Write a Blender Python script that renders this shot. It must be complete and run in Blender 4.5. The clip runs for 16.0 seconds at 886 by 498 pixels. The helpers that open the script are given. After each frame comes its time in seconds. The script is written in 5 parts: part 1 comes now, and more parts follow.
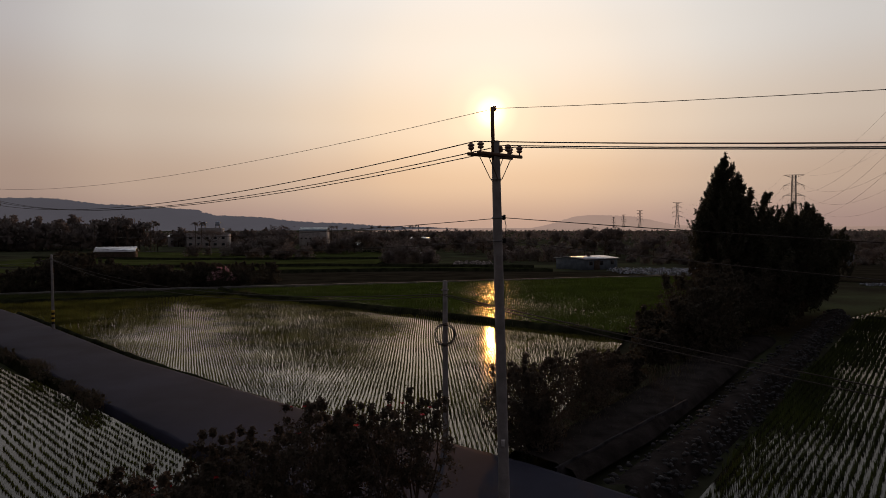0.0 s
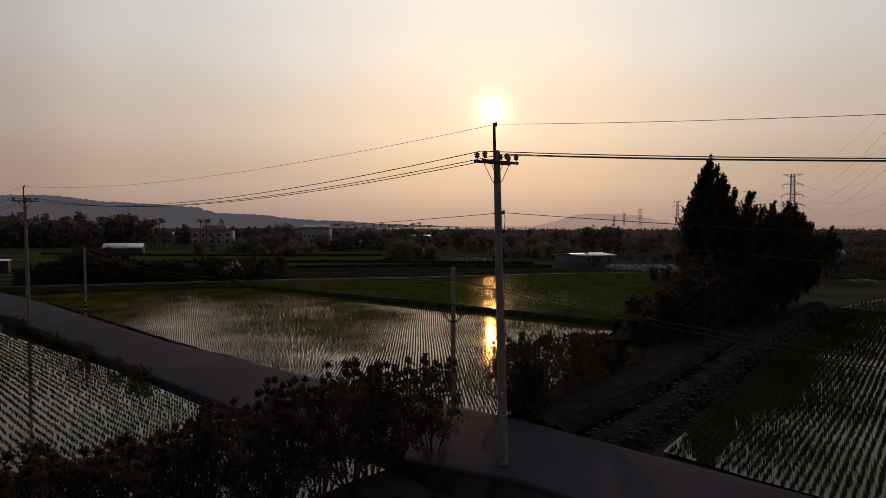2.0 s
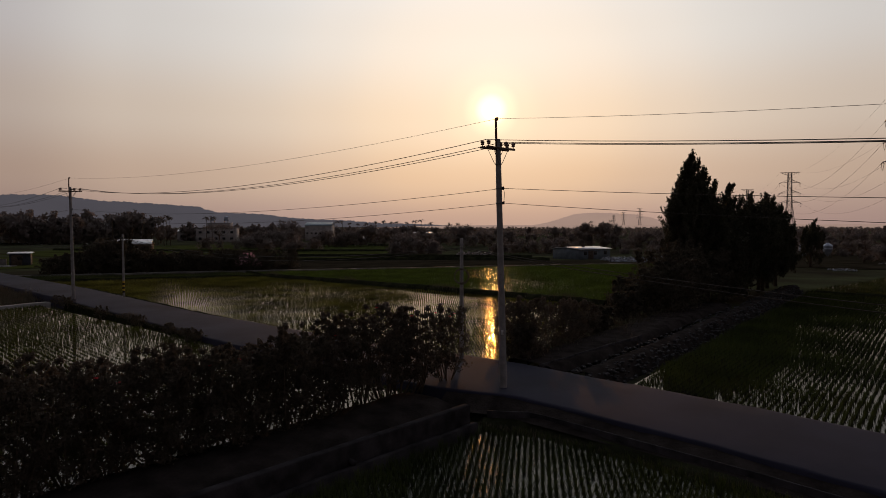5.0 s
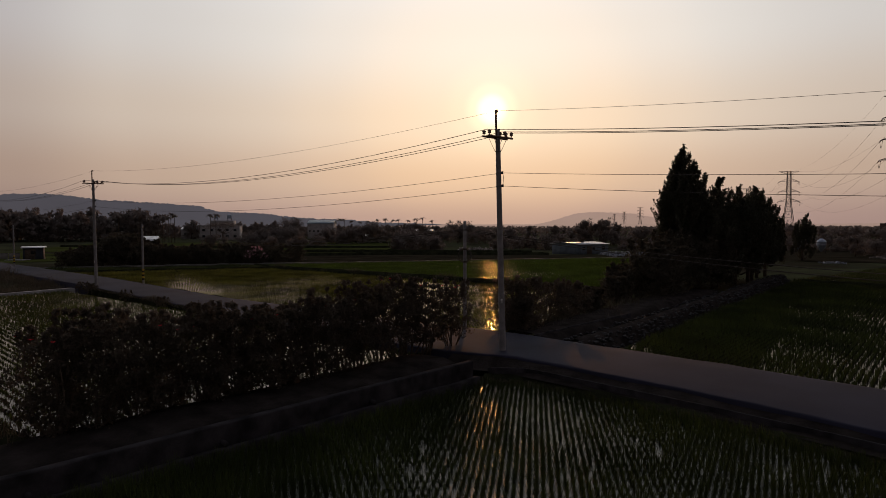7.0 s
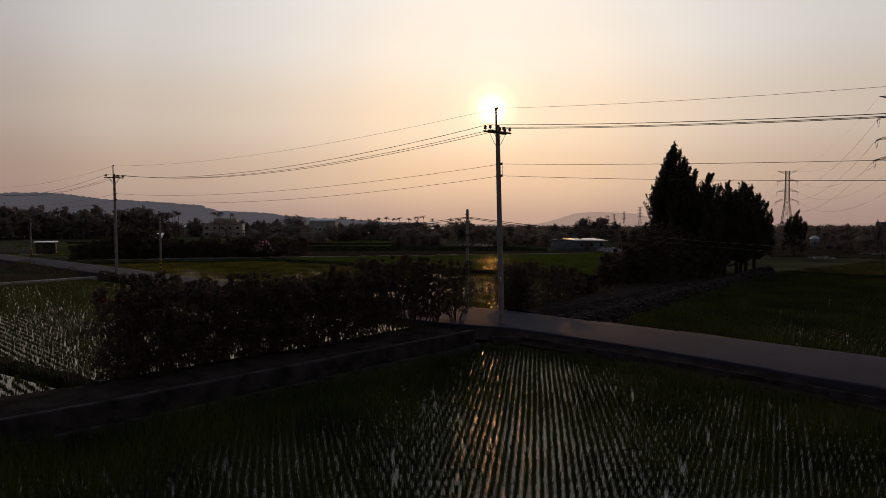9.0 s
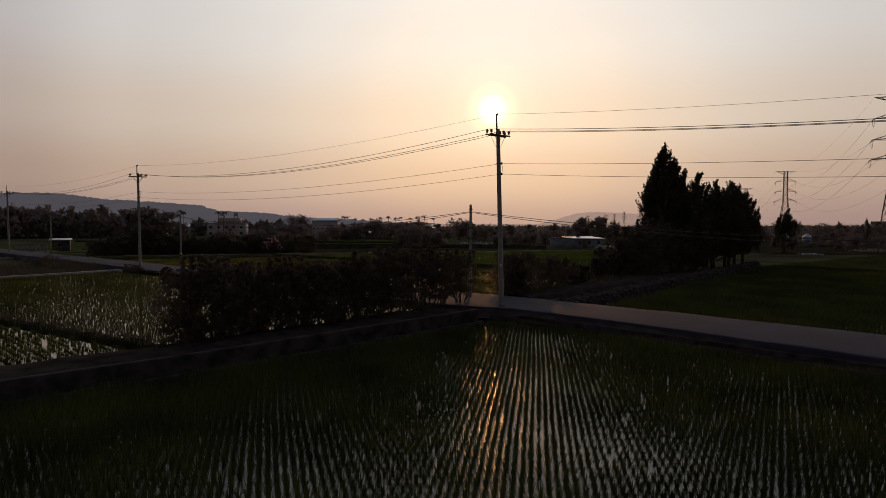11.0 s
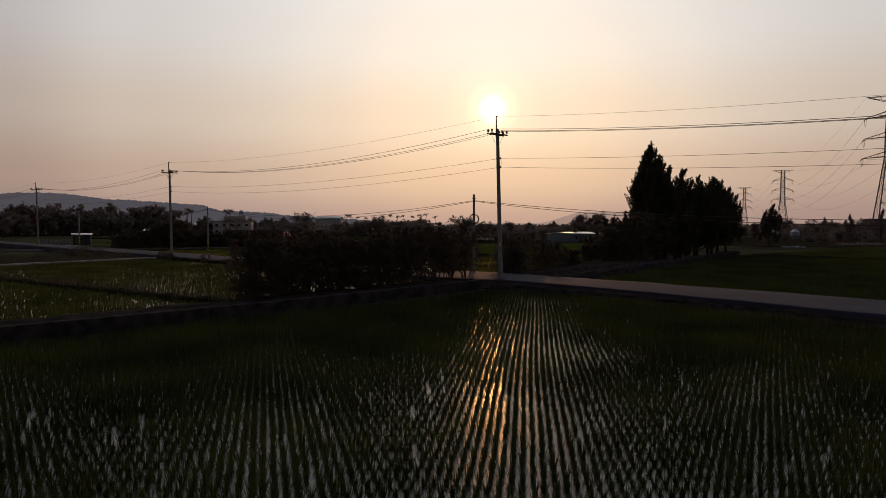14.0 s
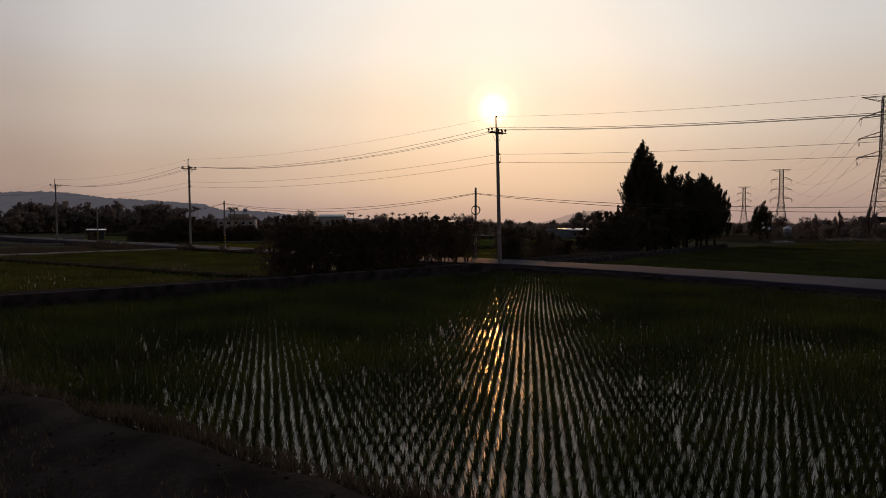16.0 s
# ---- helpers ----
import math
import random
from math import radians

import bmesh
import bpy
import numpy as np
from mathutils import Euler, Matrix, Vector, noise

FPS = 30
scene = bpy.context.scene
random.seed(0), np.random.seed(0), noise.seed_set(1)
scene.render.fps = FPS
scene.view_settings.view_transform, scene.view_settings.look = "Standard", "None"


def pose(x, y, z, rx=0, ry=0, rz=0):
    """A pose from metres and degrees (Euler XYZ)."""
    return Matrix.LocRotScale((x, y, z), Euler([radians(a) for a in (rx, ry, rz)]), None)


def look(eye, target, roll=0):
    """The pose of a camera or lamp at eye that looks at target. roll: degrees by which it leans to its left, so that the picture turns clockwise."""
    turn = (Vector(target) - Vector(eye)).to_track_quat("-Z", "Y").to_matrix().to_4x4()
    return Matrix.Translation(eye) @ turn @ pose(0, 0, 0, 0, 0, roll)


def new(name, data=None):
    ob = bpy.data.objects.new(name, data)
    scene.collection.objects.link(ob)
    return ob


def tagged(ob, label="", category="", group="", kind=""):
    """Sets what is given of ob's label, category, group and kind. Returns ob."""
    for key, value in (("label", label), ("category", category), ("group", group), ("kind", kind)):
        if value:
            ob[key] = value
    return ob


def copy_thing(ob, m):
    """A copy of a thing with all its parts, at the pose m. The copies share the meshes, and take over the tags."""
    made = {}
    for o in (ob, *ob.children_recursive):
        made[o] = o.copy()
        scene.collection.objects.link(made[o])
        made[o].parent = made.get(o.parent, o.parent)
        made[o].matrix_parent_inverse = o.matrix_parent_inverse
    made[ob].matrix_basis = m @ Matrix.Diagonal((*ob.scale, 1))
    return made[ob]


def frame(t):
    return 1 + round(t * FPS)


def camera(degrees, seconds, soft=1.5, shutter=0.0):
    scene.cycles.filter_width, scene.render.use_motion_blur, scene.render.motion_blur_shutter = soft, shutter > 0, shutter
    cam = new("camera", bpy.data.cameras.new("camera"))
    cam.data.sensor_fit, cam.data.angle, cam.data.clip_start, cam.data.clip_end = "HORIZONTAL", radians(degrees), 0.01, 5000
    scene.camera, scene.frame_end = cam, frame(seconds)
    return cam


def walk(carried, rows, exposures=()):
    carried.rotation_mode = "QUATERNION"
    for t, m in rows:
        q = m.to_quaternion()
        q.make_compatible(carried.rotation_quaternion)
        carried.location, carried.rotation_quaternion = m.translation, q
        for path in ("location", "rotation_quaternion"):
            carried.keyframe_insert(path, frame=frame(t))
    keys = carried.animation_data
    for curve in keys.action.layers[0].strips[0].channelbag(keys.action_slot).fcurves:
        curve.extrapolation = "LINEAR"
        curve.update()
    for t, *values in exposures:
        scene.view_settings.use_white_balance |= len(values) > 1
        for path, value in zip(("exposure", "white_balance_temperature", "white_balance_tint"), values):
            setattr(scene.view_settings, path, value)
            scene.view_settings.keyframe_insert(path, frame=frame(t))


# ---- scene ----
cam = camera(70.5, 16.0, soft=0.3)
PATH = [
    (0, (-0.302, -17.756, 8.624), (-0.454, -15.763, 8.554), -0.2),
    (0.5, (-0.312, -18.816, 8.641), (-0.464, -16.823, 8.57), -0.2),
    (1, (-0.315, -19.871, 8.63), (-0.467, -17.878, 8.556), -0.1),
    (1.5, (-0.321, -20.907, 8.559), (-0.474, -18.914, 8.483), -0.1),
    (2.5, (-0.375, -23.003, 8.307), (-0.529, -21.01, 8.232), -0.0),
    (3.5, (-0.391, -25.006, 7.988), (-0.547, -23.014, 7.914), -0.1),
    (4.2, (-0.457, -26.382, 7.686), (-0.61, -24.389, 7.609), -0.1),
    (6.3, (-0.461, -30.199, 6.635), (-0.615, -28.207, 6.557), -0.1),
    (7, (-0.454, -31.389, 6.337), (-0.609, -29.396, 6.258), -0.1),
    (8, (-0.461, -33.154, 5.899), (-0.616, -31.161, 5.819), -0.1),
    (9, (-0.465, -35.017, 5.566), (-0.62, -33.025, 5.486), 0.0),
    (11.3, (-0.517, -40.211, 5.022), (-0.673, -38.219, 4.943), -0.0),
    (12.5, (-0.515, -43.043, 4.633), (-0.672, -41.051, 4.555), -0.1),
    (13.5, (-0.517, -45.459, 4.249), (-0.673, -43.466, 4.169), -0.0),
    (14.5, (-0.52, -47.845, 3.847), (-0.678, -45.853, 3.767), -0.1),
    (16, (-0.463, -51.704, 3.241), (-0.622, -49.712, 3.159), -0.0),
]
walk(cam, [(t, look(eye, target, roll)) for t, eye, target, roll in PATH], [(0, 0.0), (4.2, 0.0), (6.3, 0.04), (9.2, 0.04), (11.5, 0.05), (16, 0.065)])

# ---- tuning of sky and sun ----
HAZE_STRENGTH, SUN_ENERGY, SUN_DISC = 1.035, 0.40, 7.0
SKY_BY_HEIGHT = [(0.0, (0.45, 0.305, 0.26)), (0.07, (0.57, 0.42, 0.325)), (0.16, (0.665, 0.555, 0.462)), (0.28, (0.716, 0.68, 0.644)), (0.42, (0.78, 0.80, 0.832)), (1.0, (0.60, 0.66, 0.74))]
SKY_BY_ANGLE = [(0.0, (1, 1, 1)), (0.08, (0.97, 0.97, 0.97)), (0.17, (0.80, 0.80, 0.815)), (0.22, (0.62, 0.61, 0.645)), (0.32, (0.27, 0.265, 0.28)), (0.45, (0.155, 0.135, 0.143)), (1.0, (0.130, 0.112, 0.124))]
SUN_WARMTH = [(0.0, (0.06, 0.050, 0.040)), (0.20, (0.05, 0.034, 0.018)), (0.50, (0.072, 0.037, 0.006)), (0.75, (0.030, 0.013, 0.0)), (1.0, (0, 0, 0))]
SUN_AUREOLE = [(0.0, (1.1, 0.80, 0.42)), (0.16, (0.62, 0.46, 0.22)), (0.32, (0.20, 0.155, 0.08)), (0.55, (0.05, 0.038, 0.018)), (1.0, (0, 0, 0))]

# ---- light: a low hazy sun straight ahead, warm sky round it ----
SUN_EL, SUN_AZ = radians(10.22), 0.0
SUN_DIR = Vector((math.sin(SUN_AZ) * math.cos(SUN_EL), math.cos(SUN_AZ) * math.cos(SUN_EL), math.sin(SUN_EL)))

world = bpy.data.worlds.new("sky")
scene.world = world
world.use_nodes = True
wn, wl = world.node_tree.nodes, world.node_tree.links
wn.clear()


def wmath(op, a, b=None):
    n = wn.new("ShaderNodeMath")
    n.operation = op
    for i, v in enumerate((a, b)):
        if v is None:
            continue
        if isinstance(v, (int, float)):
            n.inputs[i].default_value = v
        else:
            wl.new(v, n.inputs[i])
    return n.outputs[0]


def wramp(src, stops):
    n = wn.new("ShaderNodeValToRGB")
    n.color_ramp.interpolation = "EASE"
    els = n.color_ramp.elements
    els[0].position, els[0].color = stops[0][0], (*stops[0][1], 1)
    els[1].position, els[1].color = stops[-1][0], (*stops[-1][1], 1)
    for p, c in stops[1:-1]:
        e = els.new(p)
        e.color = (*c, 1)
    wl.new(src, n.inputs[0])
    return n.outputs[0]


def wmix(op, a, b, fac=1.0):
    n = wn.new("ShaderNodeMix")
    n.data_type, n.blend_type = "RGBA", op
    n.inputs[0].default_value = fac
    for i, v in ((6, a), (7, b)):
        if isinstance(v, tuple):
            n.inputs[i].default_value = (*v, 1)
        else:
            wl.new(v, n.inputs[i])
    return n.outputs[2]


coord = wn.new("ShaderNodeTexCoord")
direction = wn.new("ShaderNodeVectorMath")
direction.operation = "NORMALIZE"
wl.new(coord.outputs["Generated"], direction.inputs[0])
parts_xyz = wn.new("ShaderNodeSeparateXYZ")
wl.new(direction.outputs[0], parts_xyz.inputs[0])
dot = wn.new("ShaderNodeVectorMath")
dot.operation = "DOT_PRODUCT"
wl.new(direction.outputs[0], dot.inputs[0])
dot.inputs[1].default_value = SUN_DIR
angle = wmath("MULTIPLY", wmath("ARCCOSINE", wmath("MINIMUM", dot.outputs["Value"], 0.9999999)), 180 / math.pi)

haze = wramp(parts_xyz.outputs[2], SKY_BY_HEIGHT)
fall = wramp(wmath("DIVIDE", angle, 180.0), SKY_BY_ANGLE)
sky_haze = wmix("MULTIPLY", haze, fall)
warm = wramp(wmath("DIVIDE", angle, 20.0), SUN_WARMTH)
aureole = wramp(wmath("DIVIDE", angle, 5.0), SUN_AUREOLE)
glow = wmix("ADD", wmix("ADD", sky_haze, warm), aureole)
disc = wramp(wmath("DIVIDE", angle, 5.0), [(0.0, (1, 0.50, 0.16)), (0.09, (0.62, 0.30, 0.09)), (0.19, (0.14, 0.065, 0.018)), (0.34, (0, 0, 0)), (1.0, (0, 0, 0))])
disc_scale = wn.new("ShaderNodeVectorMath")
disc_scale.operation = "SCALE"
disc_scale.inputs[3].default_value = SUN_DISC
wl.new(disc, disc_scale.inputs[0])
glow = wmix("ADD", glow, disc_scale.outputs[0])
nishita = wn.new("ShaderNodeTexSky")
nishita.sky_type, nishita.sun_disc = "NISHITA", False
nishita.sun_elevation, nishita.sun_rotation = SUN_EL, SUN_AZ
nishita.dust_density, nishita.air_density = 6.0, 1.5
back_a, back_b, both = wn.new("ShaderNodeBackground"), wn.new("ShaderNodeBackground"), wn.new("ShaderNodeAddShader")
back_a.inputs[1].default_value, back_b.inputs[1].default_value = HAZE_STRENGTH, 0.004
wl.new(glow, back_a.inputs[0])
wl.new(nishita.outputs[0], back_b.inputs[0])
wl.new(back_a.outputs[0], both.inputs[0])
wl.new(back_b.outputs[0], both.inputs[1])
wout = wn.new("ShaderNodeOutputWorld")
wl.new(both.outputs[0], wout.inputs[0])

sun_data = bpy.data.lights.new("sun", "SUN")
sun_data.energy, sun_data.angle, sun_data.color = SUN_ENERGY, radians(0.53), (1.0, 0.40, 0.09)
sun = new("sun", sun_data)
sun.matrix_world = look(SUN_DIR * 100, (0, 0, 0))


# ---- materials ----
def material(name, colour, rough=0.8, metal=0.0, scale=4.0, vary=0.35, fine=40.0, bump=0.3, depth=0.02, translucent=0.0,
             random_vary=0.0, island=False, spec=0.2, second=None):
    m = bpy.data.materials.new(name)
    m.use_nodes = True
    n, l = m.node_tree.nodes, m.node_tree.links
    p = n["Principled BSDF"]
    p.inputs["Roughness"].default_value, p.inputs["Metallic"].default_value = rough, metal
    p.inputs["Specular IOR Level"].default_value = spec
    at = n.new("ShaderNodeTexCoord")
    big, small = n.new("ShaderNodeTexNoise"), n.new("ShaderNodeTexNoise")
    big.inputs["Scale"].default_value, small.inputs["Scale"].default_value = scale, fine
    big.inputs["Detail"].default_value, small.inputs["Detail"].default_value = 5, 3
    l.new(at.outputs["Object"], big.inputs["Vector"])
    l.new(at.outputs["Object"], small.inputs["Vector"])
    ramp = n.new("ShaderNodeValToRGB")
    lo = tuple(c * (1 - vary) for c in colour)
    hi = tuple(min(1, c * (1 + vary)) for c in (second or colour))
    ramp.color_ramp.elements[0].position, ramp.color_ramp.elements[0].color = 0.33, (*lo, 1)
    ramp.color_ramp.elements[1].position, ramp.color_ramp.elements[1].color = 0.67, (*hi, 1)
    l.new(big.outputs["Fac"], ramp.inputs[0])
    grain = n.new("ShaderNodeMapRange")
    grain.inputs[3].default_value, grain.inputs[4].default_value = 0.75, 1.25
    l.new(small.outputs["Fac"], grain.inputs[0])
    tint = n.new("ShaderNodeVectorMath")
    tint.operation = "SCALE"
    l.new(ramp.outputs[0], tint.inputs[0])
    l.new(grain.outputs[0], tint.inputs[3])
    colour_out = tint.outputs[0]
    if random_vary:
        rnd = n.new("ShaderNodeNewGeometry") if island else n.new("ShaderNodeObjectInfo")
        rr = n.new("ShaderNodeMapRange")
        rr.inputs[3].default_value, rr.inputs[4].default_value = 1 - random_vary, 1 + random_vary
        l.new(rnd.outputs["Random Per Island" if island else "Random"], rr.inputs[0])
        t2 = n.new("ShaderNodeVectorMath")
        t2.operation = "SCALE"
        l.new(colour_out, t2.inputs[0])
        l.new(rr.outputs[0], t2.inputs[3])
        colour_out = t2.outputs[0]
    l.new(colour_out, p.inputs["Base Color"])
    if bump:
        b = n.new("ShaderNodeBump")
        b.inputs["Strength"].default_value, b.inputs["Distance"].default_value = bump, depth
        l.new(small.outputs["Fac"], b.inputs["Height"])
        l.new(b.outputs[0], p.inputs["Normal"])
    if translucent:
        tr, mx = n.new("ShaderNodeBsdfTranslucent"), n.new("ShaderNodeMixShader")
        mx.inputs[0].default_value = translucent
        l.new(colour_out, tr.inputs[0])
        l.new(p.outputs[0], mx.inputs[1])
        l.new(tr.outputs[0], mx.inputs[2])
        l.new(mx.outputs[0], n["Material Output"].inputs[0])
    return m


def water_material(name, mud, rough, ripple, gloss=0.4, fine=2.2, depth=0.02):
    """Still shallow water over mud, with small ripples."""
    m = bpy.data.materials.new(name)
    m.use_nodes = True
    n, l = m.node_tree.nodes, m.node_tree.links
    p = n["Principled BSDF"]
    p.inputs["Base Color"].default_value = (*mud, 1)
    p.inputs["Roughness"].default_value, p.inputs["IOR"].default_value = rough, 1.33
    p.inputs["Specular IOR Level"].default_value = gloss
    at, noise_tex, b = n.new("ShaderNodeTexCoord"), n.new("ShaderNodeTexNoise"), n.new("ShaderNodeBump")
    noise_tex.inputs["Scale"].default_value, noise_tex.inputs["Detail"].default_value = fine, 2
    l.new(at.outputs["Object"], noise_tex.inputs["Vector"])
    b.inputs["Strength"].default_value, b.inputs["Distance"].default_value = ripple, depth
    l.new(noise_tex.outputs["Fac"], b.inputs["Height"])
    l.new(b.outputs[0], p.inputs["Normal"])
    return m


M = {
    "ground": material("earth_and_grass", (0.066, 0.056, 0.042), 0.95, scale=0.08, fine=3, vary=0.5, second=(0.046, 0.052, 0.028), spec=0.0),
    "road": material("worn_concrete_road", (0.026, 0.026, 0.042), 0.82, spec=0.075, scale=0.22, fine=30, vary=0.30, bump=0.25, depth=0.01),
    "concrete": material("weathered_concrete", (0.22, 0.21, 0.20), 0.85, scale=1.2, fine=25, vary=0.35, bump=0.3, depth=0.01),
    "pole_concrete": material("pole_concrete", (0.26, 0.25, 0.25), 0.75, scale=3, fine=60, vary=0.2, bump=0.15, depth=0.004),
    "track_concrete": material("dirty_track_concrete", (0.11, 0.10, 0.095), 0.9, scale=0.8, fine=12, vary=0.4, bump=0.3, depth=0.02),
    # wall and soil colours are raised slightly to imitate veiling glare in the lens
    "wall": material("mossy_concrete", (0.034, 0.031, 0.033), 0.95, spec=0.04, scale=1.5, fine=20, vary=0.5, bump=0.4, depth=0.015),
    "soil": material("dark_soil", (0.032, 0.027, 0.025), 0.95, scale=1.0, fine=9, vary=0.4, bump=0.7, depth=0.05, spec=0.0),
    "bund": material("grassy_bund", (0.024, 0.026, 0.014), 0.95, scale=0.9, fine=8, vary=0.5, bump=0.8, depth=0.06, spec=0.0),
    "stone": material("river_stone", (0.052, 0.050, 0.052), 0.85, scale=2, fine=20, vary=0.3, bump=0.4, depth=0.01, random_vary=0.35),
    "rubble": material("pale_rubble", (0.26, 0.23, 0.21), 0.9, scale=2, fine=12, vary=0.4, bump=0.3, depth=0.02, random_vary=0.6, island=True),
    "steel": material("galvanised_steel", (0.22, 0.22, 0.23), 0.5, 0.7, scale=5, fine=50, vary=0.3, bump=0.1),
    "rust": material("rusty_steel", (0.16, 0.10, 0.075), 0.7, 0.4, scale=6, fine=50, vary=0.35, bump=0.2),
    "tower_steel": material("tower_steel", (0.20, 0.17, 0.16), 0.6, 0.3, scale=0.5, fine=5, vary=0.2, bump=0),
    "porcelain": material("brown_porcelain", (0.30, 0.20, 0.17), 0.25, scale=5, fine=30, vary=0.15, bump=0),
    # base colour lifted to brown for sky glow bleeding over thin wires
    "wire": material("dull_cable", (0.085, 0.072, 0.062), 0.6, scale=3, fine=20, vary=0.2, bump=0),
    "black": material("black_paint", (0.02, 0.02, 0.02), 0.7, vary=0.2),
    "yellow": material("yellow_paint", (0.55, 0.38, 0.04), 0.6, scale=8, vary=0.2),
    "bark": material("bark", (0.10, 0.075, 0.055), 0.9, scale=4, fine=30, vary=0.4, bump=0.8, depth=0.02),
    # leaf, hedge and needle colours also carry a little of that lens glare
    "leaf": material("dark_leaf", (0.080, 0.068, 0.050), 0.75, scale=0.9, fine=10, vary=0.3, bump=0, translucent=0.38, random_vary=0.25, island=True, spec=0.12),
    "hedge_leaf": material("hedge_leaf", (0.095, 0.077, 0.060), 0.75, scale=0.8, fine=9, vary=0.3, bump=0, translucent=0.38, random_vary=0.3, island=True, spec=0.06),
    # distant foliage: haze is put into this pale base colour
    "leaf_hazed": material("haze_paled_leaf", (0.225, 0.192, 0.176), 0.95, scale=0.35, fine=3, vary=0.18, bump=0, translucent=0.3, random_vary=0.05, island=True, spec=0.0),
    "needle": material("needle_foliage", (0.066, 0.064, 0.042), 0.7, scale=0.5, fine=8, vary=0.35, bump=0, translucent=0.3, random_vary=0.4, island=True, spec=0.2),
    "rice": material("rice_blade", (0.033, 0.049, 0.010), 0.6, scale=0.25, fine=3, vary=0.4, bump=0, translucent=0.28, random_vary=0.35, island=True, spec=0.3,
                     second=(0.050, 0.062, 0.012)),
    # lighter, yellower copy: the low sun's glow through the blades is in the colour
    "rice_backlit": material("backlit_rice_blade", (0.072, 0.079, 0.011), 0.6, scale=0.25, fine=3, vary=0.5, bump=0, translucent=0.42, random_vary=0.35, island=True, spec=0.3,
                           second=(0.112, 0.114, 0.020)),
    "rice_mid": material("olive_rice_blade", (0.064, 0.078, 0.013), 0.6, scale=0.25, fine=3, vary=0.4, bump=0, translucent=0.4, random_vary=0.35, island=True, spec=0.3),
    "white_paint": material("white_paint", (0.78, 0.79, 0.82), 0.6, scale=2, fine=15, vary=0.12),
    "rice_dense": material("dense_rice_blade", (0.062, 0.098, 0.014), 0.6, scale=0.25, fine=3, vary=0.3, bump=0, translucent=0.45, random_vary=0.35, island=True, spec=0.2),
    "rice_far": material("rice_field_green", (0.052, 0.062, 0.020), 0.8, scale=0.12, fine=5, vary=0.35, bump=0.4, depth=0.1, spec=0.0),
    "fallow": material("fallow_field", (0.030, 0.026, 0.018), 0.95, scale=0.2, fine=3, vary=0.35, bump=0.3, depth=0.1, spec=0.0),
    "petal_red": material("red_petal", (0.60, 0.02, 0.03), 0.5, vary=0.15, bump=0, translucent=0.3),
    "petal_pink": material("pink_petal", (0.72, 0.40, 0.46), 0.6, vary=0.2, bump=0, translucent=0.5, random_vary=0.3, island=True),
    "roof_white": material("pale_sheet_roof", (0.56, 0.56, 0.57), 0.35, 0.5, scale=1.5, fine=14, vary=0.2),
    "roof_blue": material("blue_grey_sheet_roof", (0.22, 0.27, 0.30), 0.5, 0.2, scale=1.0, fine=12, vary=0.2),
    "wall_white": material("dirty_white_plaster", (0.37, 0.355, 0.35), 0.85, scale=0.6, fine=6, vary=0.2),
    "wall_blue": material("blue_grey_sheet_wall", (0.12, 0.15, 0.18), 0.6, 0.1, scale=0.8, fine=8, vary=0.25),
    "wall_dark": material("dark_sheet_wall", (0.035, 0.040, 0.052), 0.7, scale=0.8, fine=8, vary=0.3),
    "timber": material("dark_timber", (0.09, 0.07, 0.055), 0.85, scale=3, fine=20, vary=0.3),
    "glass": material("dark_window_glass", (0.03, 0.035, 0.04), 0.1, scale=2, vary=0.2, bump=0),
    "sheet": material("blue_white_plastic", (0.30, 0.33, 0.39), 0.4, scale=2, fine=9, vary=0.3, random_vary=0.85, island=True),
    "silo": material("silo_steel", (0.34, 0.39, 0.47), 0.42, 0.4, scale=1.5, fine=12, vary=0.15),
    "water": water_material("paddy_water", (0.030, 0.024, 0.010), 0.07, 0.04, 1.0),
    "water_ruffled": water_material("ruffled_paddy_water", (0.030, 0.024, 0.010), 0.15, 0.06, 0.6),
    "water_still": water_material("still_paddy_water", (0.026, 0.022, 0.010), 0.06, 0.10, 0.31),
    "water_rippled": water_material("rippled_paddy_water", (0.012, 0.014, 0.006), 0.25, 0.16, 0.45, 11.0, 0.028),
    "water_calm": water_material("calm_paddy_water", (0.016, 0.013, 0.009), 0.04, 0.04, 0.14),
    "pond": water_material("pond_water", (0.03, 0.03, 0.03), 0.06, 0.15),
}


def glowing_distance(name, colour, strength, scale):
    """A far ridge with its haze put into the emission colour: it only gives off the light scattered in front of it."""
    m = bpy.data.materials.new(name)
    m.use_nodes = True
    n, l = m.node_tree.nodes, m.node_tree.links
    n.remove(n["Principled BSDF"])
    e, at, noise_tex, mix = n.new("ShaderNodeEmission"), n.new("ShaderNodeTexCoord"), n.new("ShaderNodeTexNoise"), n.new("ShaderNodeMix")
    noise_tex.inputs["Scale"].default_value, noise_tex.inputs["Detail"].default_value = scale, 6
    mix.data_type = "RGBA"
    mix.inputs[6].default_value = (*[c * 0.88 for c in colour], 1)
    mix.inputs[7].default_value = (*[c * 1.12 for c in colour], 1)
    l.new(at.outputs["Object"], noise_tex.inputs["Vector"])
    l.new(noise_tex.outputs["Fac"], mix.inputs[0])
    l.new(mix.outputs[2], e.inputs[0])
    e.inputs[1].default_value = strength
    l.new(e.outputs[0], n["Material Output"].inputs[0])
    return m


